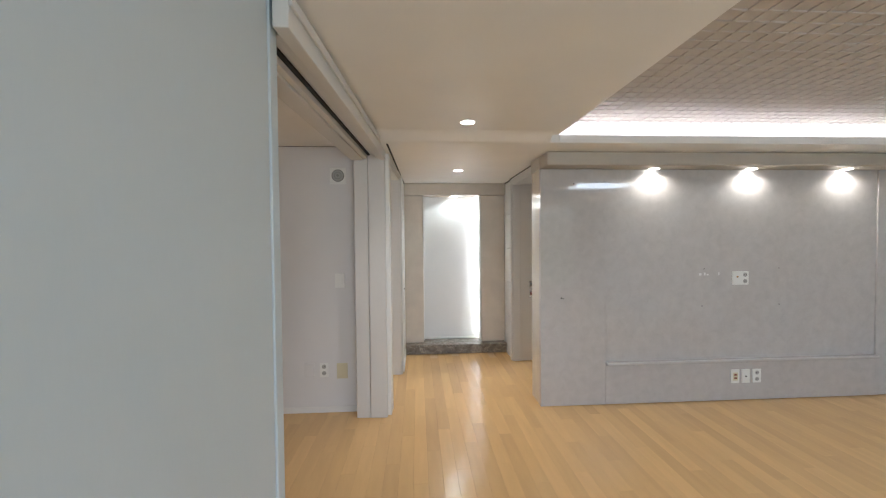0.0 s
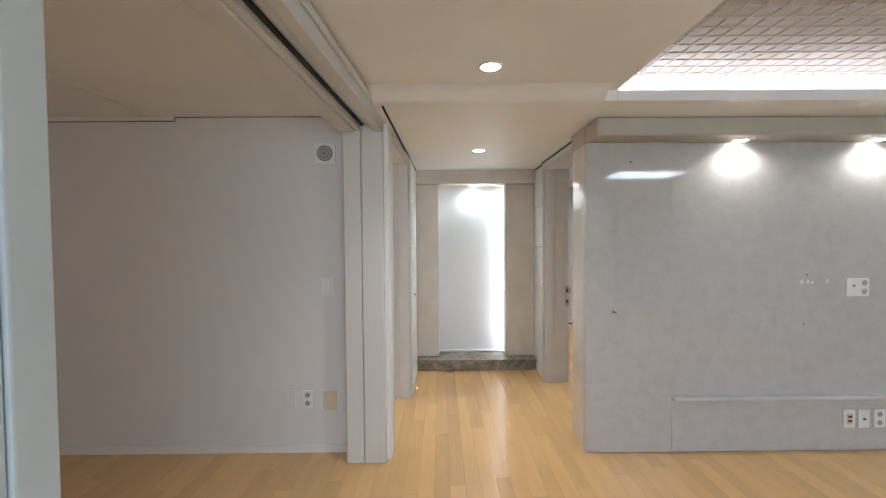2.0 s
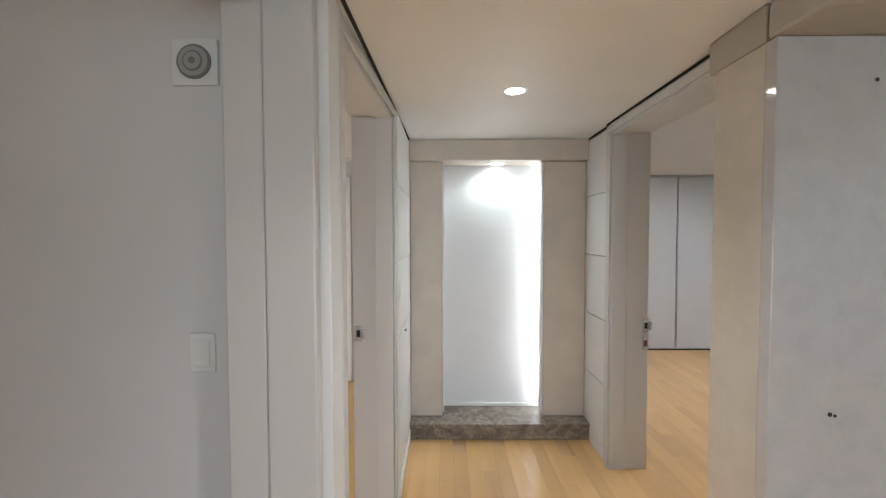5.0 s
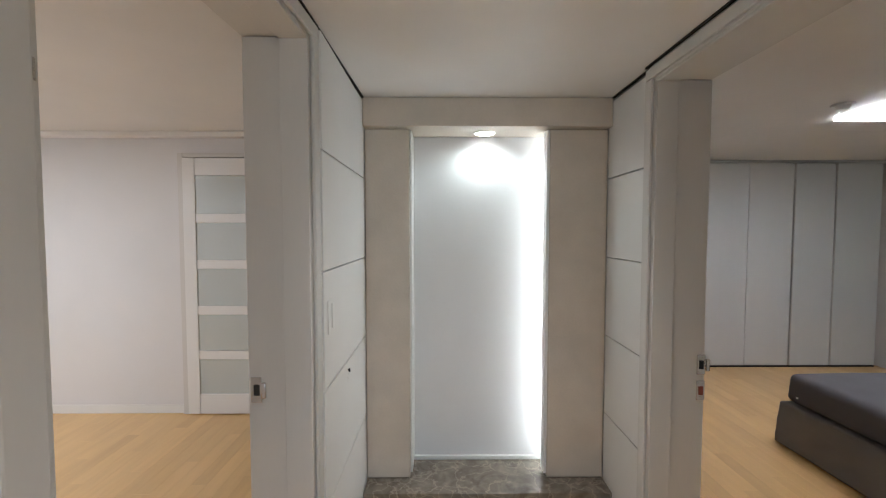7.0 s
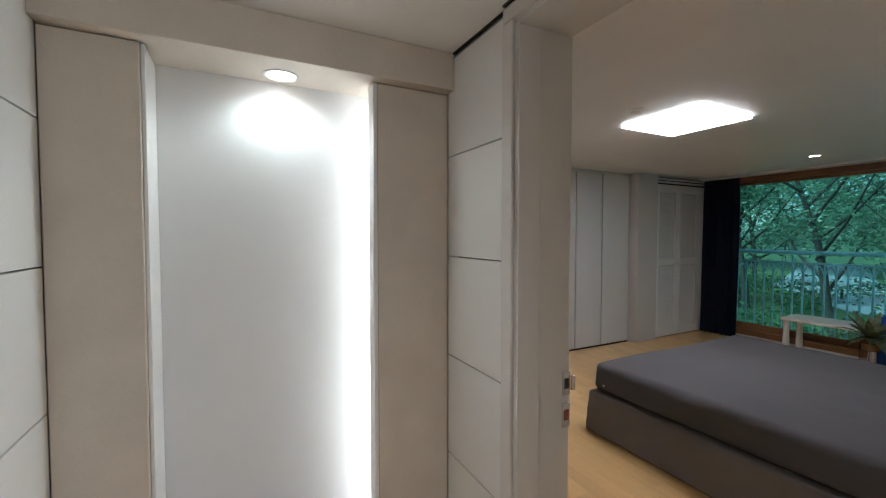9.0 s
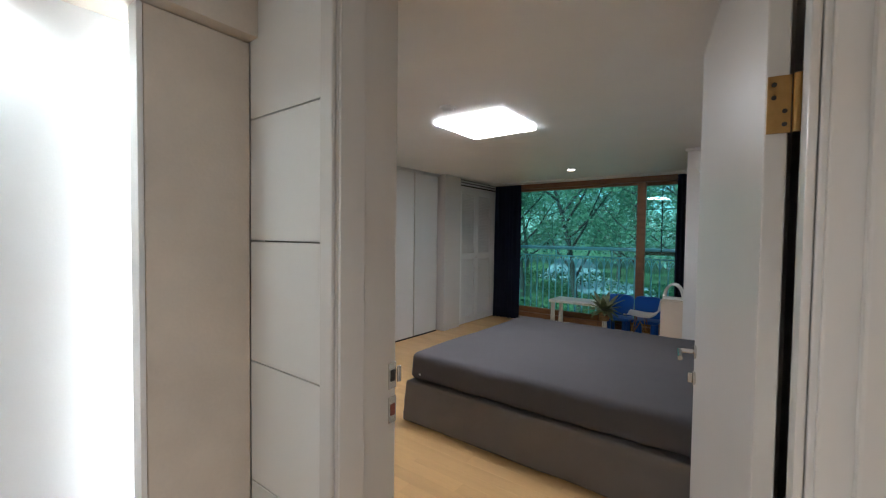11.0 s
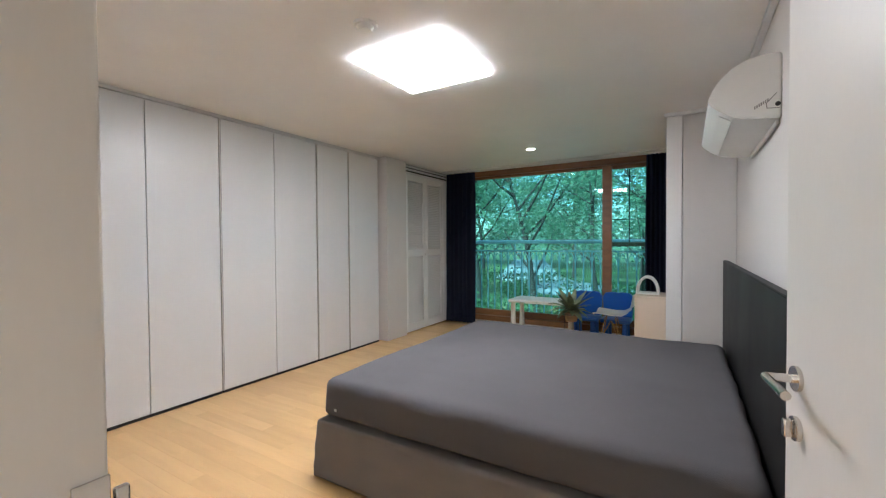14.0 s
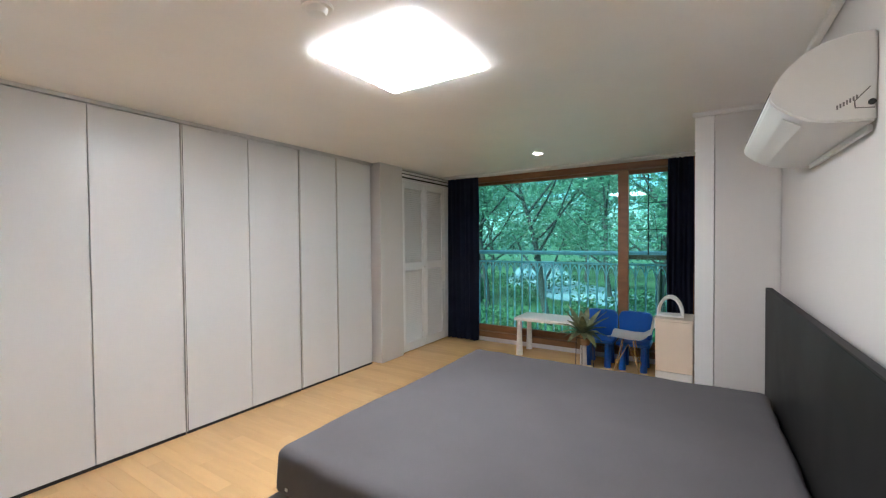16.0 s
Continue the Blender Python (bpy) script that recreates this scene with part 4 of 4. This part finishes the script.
curtain(6.655, 7.13, 6.18, 0.02, 2.182, 7, "gathered navy blackout curtain hanging to the floor")
curtain(4.235, 4.47, 6.22, 0.02, 2.182, 5, "gathered navy blackout curtain beside the pillar")

# bed: clothed base, mattress in a fitted sheet, headboard
bed = thing("bed", (3.33, 4.75, 0), "double bed with grey fitted sheet and dark headboard", "bed")


def soft_box(x0, x1, y0, y1, z0, z1, bevel, cuts, amount, seed, flare=0.0):
    bm = box(x0, x1, y0, y1, z0, z1, bevel, seg=4)
    bmesh.ops.subdivide_edges(bm, edges=[e for e in bm.edges if e.calc_length() > 0.15], cuts=cuts, use_grid_fill=True)
    bm.normal_update()
    for v in bm.verts:
        p = Vector((v.co.x * 2.2, v.co.y * 2.2, v.co.z * 5 + seed))
        side = 1.0 - abs(v.normal.z)
        fold = noise.noise(Vector(((v.co.x + v.co.y) * 5 + v.co.z * 9, (v.co.x - v.co.y) * 1.5 - v.co.z * 4, seed)))
        v.co += v.normal * amount * (0.6 * noise.noise(p) + 0.4 * noise.noise(p * 3.1) + 1.4 * side * fold)
        low = max(0.0, 1 - (v.co.z - z0) / 0.10)
        if flare and v.co.z < z1 - 0.03:
            v.co.x += flare * (1 - (v.co.z - z0) / (z1 - z0)) * (1 if v.co.x > (x0 + x1) / 2 else -1) * (v.co.x < x0 + 0.05 or v.co.x > x1 - 0.05)
            v.co.y += flare * (1 - (v.co.z - z0) / (z1 - z0)) * (v.co.y > y1 - 0.05)
        elif not flare and low > 0 and side > 0.5:
            wave = noise.noise(Vector((v.co.x * 4, v.co.y * 4, 2.0)))
            v.co.z += low * 0.016 * wave
            v.co += Vector((v.normal.x, v.normal.y, 0)) * low * 0.010 * (1 + wave)
    return bm


smooth(part("base", soft_box(2.405, 4.23, 3.85, 5.685, 0.004, 0.295, 0.018, 34, 0.010, 3, 0.018), SKIRT, bed, "taupe cloth-covered bed base"), 60)
smooth(part("mattress", soft_box(2.435, 4.265, 3.842, 5.675, 0.297, 0.497, 0.05, 56, 0.012, 9), SHEET, bed, "mattress in a grey fitted sheet"), 75)
part("care_tag", box(2.426, 2.4285, 5.56, 5.575, 0.35, 0.362), WHITEP, bed, "tiny white sewn tag")
part("headboard", box(2.20, 4.60, 3.796, 3.830, 0.0, 1.046, 0.005), HEAD, bed, "wide charcoal board headboard")

# wall air conditioner
ac = thing("air_conditioner", (3.5, 3.84, 1.70), "white wall-mounted air conditioner over the headboard", "air conditioner")
prof = [(3.7355, 1.952), (3.79, 1.955), (3.85, 1.945), (3.90, 1.920), (3.938, 1.885), (3.964, 1.848), (3.984, 1.800), (3.982, 1.786), (3.965, 1.765), (3.93, 1.736), (3.89, 1.712), (3.85, 1.700), (3.80, 1.695), (3.7355, 1.690)]
part("body", slab(prof, 3.08, 4.02, "x", bevel=0.006), WHITEP, ac)
part("flap", slab([(3.895, 1.7105), (3.940, 1.7395), (3.942, 1.7365), (3.897, 1.7075)], 3.13, 3.97, "x"), WHITEP, ac)
part("seam", slab([(3.9735, 1.8255), (3.9715, 1.8305), (3.9745, 1.8315), (3.9765, 1.8265)], 3.13, 3.97, "x"), DARKP, ac, "dark seam of the front panel")
for i in range(7):
    part("label_bar", box(3.0785, 3.0797, 3.778 + i * 0.007, 3.782 + i * 0.007, 1.758 - i * 0.004, 1.771 - i * 0.004), GREYP, ac)
part("pipe_cover_seam", bent([(3.0795, 3.752, 1.79), (3.0795, 3.785, 1.752), (3.0795, 3.783, 1.733), (3.0795, 3.742, 1.728)], 0.0016, 5), GREYP, ac)
part("pipe_notch", tube((3.076, 3.748, 1.745), (3.0797, 3.748, 1.745), 0.009, 0.009, 12), DARKP, ac)
part("logo_bar", box(3.84, 3.875, 3.9705, 3.9735, 1.838, 1.842), GREYL, ac)
part("mount_plate", box(3.12, 3.90, 3.7352, 3.748, 1.668, 1.6895, 0.003), WHITEP, ac)

# low white play table
tb = thing("table", (6.07, 5.63, 0), "low white plastic play table with tapered legs", "table")
part("tabletop", box(5.85, 6.27, 5.19, 6.02, 0.41, 0.45, 0.014, seg=4), WHITEP, tb)
for x in (5.90, 6.22):
    for y in (5.24, 5.97):
        part("leg", lathe([(0.036, 0.0), (0.038, 0.01), (0.028, 0.30), (0.030, 0.408)], (x, y, 0), 18), WHITEP, tb)

# blue play chairs
def play_chair(x, y):
    c = thing("chair", (x, y, 0), "chunky royal blue plastic children's chair", "chair", "blue play chairs")
    part("seat", box(x - 0.14, x + 0.14, y - 0.16, y + 0.16, 0.25, 0.29, 0.014, seg=3), BLUE, c)
    outline = [(y - 0.155, 0.292), (y + 0.155, 0.292), (y + 0.168, 0.52), (y + 0.14, 0.57), (y + 0.06, 0.58), (y, 0.575), (y - 0.06, 0.58), (y - 0.14, 0.57), (y - 0.168, 0.52)]
    part("backrest", slab(outline, x + 0.10, x + 0.14, "x", bevel=0.008), BLUE, c)
    for sx in (-0.105, 0.105):
        for sy in (-0.10, 0.10):
            part("leg", lathe([(0.034, 0), (0.034, 0.02), (0.027, 0.249)], (x + sx, y + sy, 0), 16), BLUE, c)


play_chair(6.04, 5.10)
play_chair(6.04, 4.755)

# white shell chair on gold wire legs
sh = thing("chair", (5.80, 4.80, 0), "small white shell chair on gold wire legs", "chair")
bm = bmesh.new()
rows = []
curve = [(0.19, 0.365), (0.175, 0.378), (0.10, 0.372), (0.0, 0.362), (-0.10, 0.365), (-0.15, 0.395), (-0.175, 0.46), (-0.19, 0.54), (-0.20, 0.60)]
for k, (dy, z) in enumerate(curve):
    w = 0.185 - 0.04 * max(0, k - 5) / 3 - 0.02 * (k == 0)
    rows.append([bm.verts.new((5.80 + w * s, 4.76 + dy - 0.03 * s * s * (k > 5), z + 0.035 * abs(s) ** 2.4 * (k < 6))) for s in (-1, -0.75, -0.4, 0, 0.4, 0.75, 1)])
for p, q in zip(rows, rows[1:]):
    for i in range(6):
        bm.faces.new((p[i], p[i + 1], q[i + 1], q[i]))
bmesh.ops.solidify(bm, geom=bm.faces[:], thickness=0.008)
part("shell", bm, WHITEP, sh)
for sx in (-1, 1):
    for sy in (-1, 1):
        part("leg", bent([(5.80 + sx * 0.05, 4.78 + sy * 0.05, 0.352), (5.80 + sx * 0.13, 4.78 + sy * 0.12, 0.006)], 0.005, 8), GOLD, sh)
    part("brace", bent([(5.80 + sx * 0.10, 4.78 - 0.09, 0.13), (5.80, 4.78, 0.30), (5.80 + sx * 0.10, 4.78 + 0.09, 0.13)], 0.004, 6), GOLD, sh)

# cream cabinet by the pillar with a white carrier on it
cb = thing("cabinet", (5.75, 4.37, 0), "small cream cabinet beside the window pillar", "cabinet")
part("body", box(5.56, 5.94, 4.225, 4.52, 0.0, 0.61, 0.003), CREAM, cb)
part("door", box(5.542, 5.558, 4.228, 4.517, 0.16, 0.608, 0.003), CREAM, cb)
part("drawer_front", box(5.542, 5.558, 4.228, 4.517, 0.02, 0.154, 0.003), WARD, cb)
part("top", box(5.540, 5.945, 4.222, 4.523, 0.612, 0.63, 0.003), CREAM, cb)
hd = thing("carrier", (5.75, 4.41, 0.63), "white carrier with tall arched handles on the cabinet", "basket")
for x in (5.69, 5.80):
    pts = [(x, 4.41 + 0.098 * math.cos(a), 0.645 + 0.165 * math.sin(a)) for a in [math.pi * k / 14 for k in range(15)]]
    part("handle", bent(pts, 0.013, 8), WHITEP, hd)
part("tray", box(5.66, 5.83, 4.30, 4.518, 0.631, 0.648, 0.006), WHITEP, hd)

# potted plant in a wire stand
pl = thing("potted_plant", (5.62, 5.17, 0), "spiky variegated houseplant in a woven pot on a wire stand", "plant")
PX, PY = 5.62, 5.17
part("pot", lathe([(0.055, 0.29), (0.075, 0.34), (0.085, 0.41), (0.075, 0.415), (0.07, 0.40), (0.001, 0.395)], (PX, PY, 0), 20), BASKET, pl)
part("stand_ring", bent([(PX + 0.09 * math.cos(a * math.pi / 8), PY + 0.09 * math.sin(a * math.pi / 8), 0.37) for a in range(17)], 0.004, 6), DARKP, pl)
for a in (0.4, 2.5, 4.6):
    part("stand_leg", bent([(PX + 0.09 * math.cos(a), PY + 0.09 * math.sin(a), 0.37), (PX + 0.10 * math.cos(a), PY + 0.10 * math.sin(a), 0.004)], 0.004, 6), DARKP, pl)
rl = random.Random(5)
for i in range(34):
    a, ln, up = i * 2.399, 0.20 + 0.11 * rl.random(), 0.15 + 0.85 * (1 - i / 34)
    bm = bmesh.new()
    rows = []
    for k in range(6):
        u = k / 5
        rad, z = ln * u * (1.0 - 0.25 * up), 0.405 + ln * up * u - (0.12 * (1.3 - up)) * u * u
        wd = 0.034 * math.sin(math.pi * (0.12 + 0.86 * u)) + 0.001
        cx, cy = PX + rad * math.cos(a), PY + rad * math.sin(a)
        rows.append([bm.verts.new((cx - wd * math.sin(a), cy + wd * math.cos(a), z + 0.006)), bm.verts.new((cx, cy, z)), bm.verts.new((cx + wd * math.sin(a), cy - wd * math.cos(a), z + 0.006))])
    for p, q in zip(rows, rows[1:]):
        for j in range(2):
            bm.faces.new((p[j], p[j + 1], q[j + 1], q[j]))
    part("leaf", bm, LEAF, pl)

# ---- floor planks, last ----
floor = bpy.data.objects["floor"]
PW, PL = 0.09, 0.92
pm = bpy.data.meshes.new("plank")
b = box(-PW / 2 + 0.0002, PW / 2 - 0.0002, -PL / 2 + 0.0002, PL / 2 - 0.0002, -0.012, 0.0, 0)
bmesh.ops.bevel(b, geom=[e for e in b.edges if all(v.co.z > -0.001 for v in e.verts)], offset=0.0004, segments=1, affect="EDGES")
b.to_mesh(pm)
b.free()
pm.materials.append(PLANK)
base = np.array([v.co[:] for v in pm.vertices])
polys = [list(p.vertices) for p in pm.polygons]
verts, faces = [], []
rooms = ((-4.25, -0.5, -3.3, 6.7), (-0.8, 4.3, -3.3, 3.85), (-0.6, 1.2, 3.2, 5.2), (1.0, 6.3, 3.2, 7.7))
near = (-0.62, 2.3, 1.1, 5.3)
rp = random.Random(11)
count = 0
ix = 0
x = -4.22
while x < 6.34:
    y = -3.4 + PL * ((ix * 0.37) % 1.0) + 0.06 * rp.random()
    while y < 7.7:
        if any(a < x < c and e < y < f for a, c, e, f in rooms):
            if near[0] < x < near[1] and near[2] < y < near[3] and count < 300:
                o = new("plank", pm)
                o.location = (x, y, 0)
                o.parent = floor
                count += 1
            else:
                k = len(verts)
                verts += (base + np.array((x, y, 0))).tolist()
                faces += [[k + i for i in p] for p in polys]
        y += PL
    x += PW
    ix += 1
me = bpy.data.meshes.new("plank_field")
me.from_pydata(verts, [], faces)
me.materials.append(PLANK_FAR)
o = tagged(new("plank_field", me), kind="stuff")
o.parent = floor
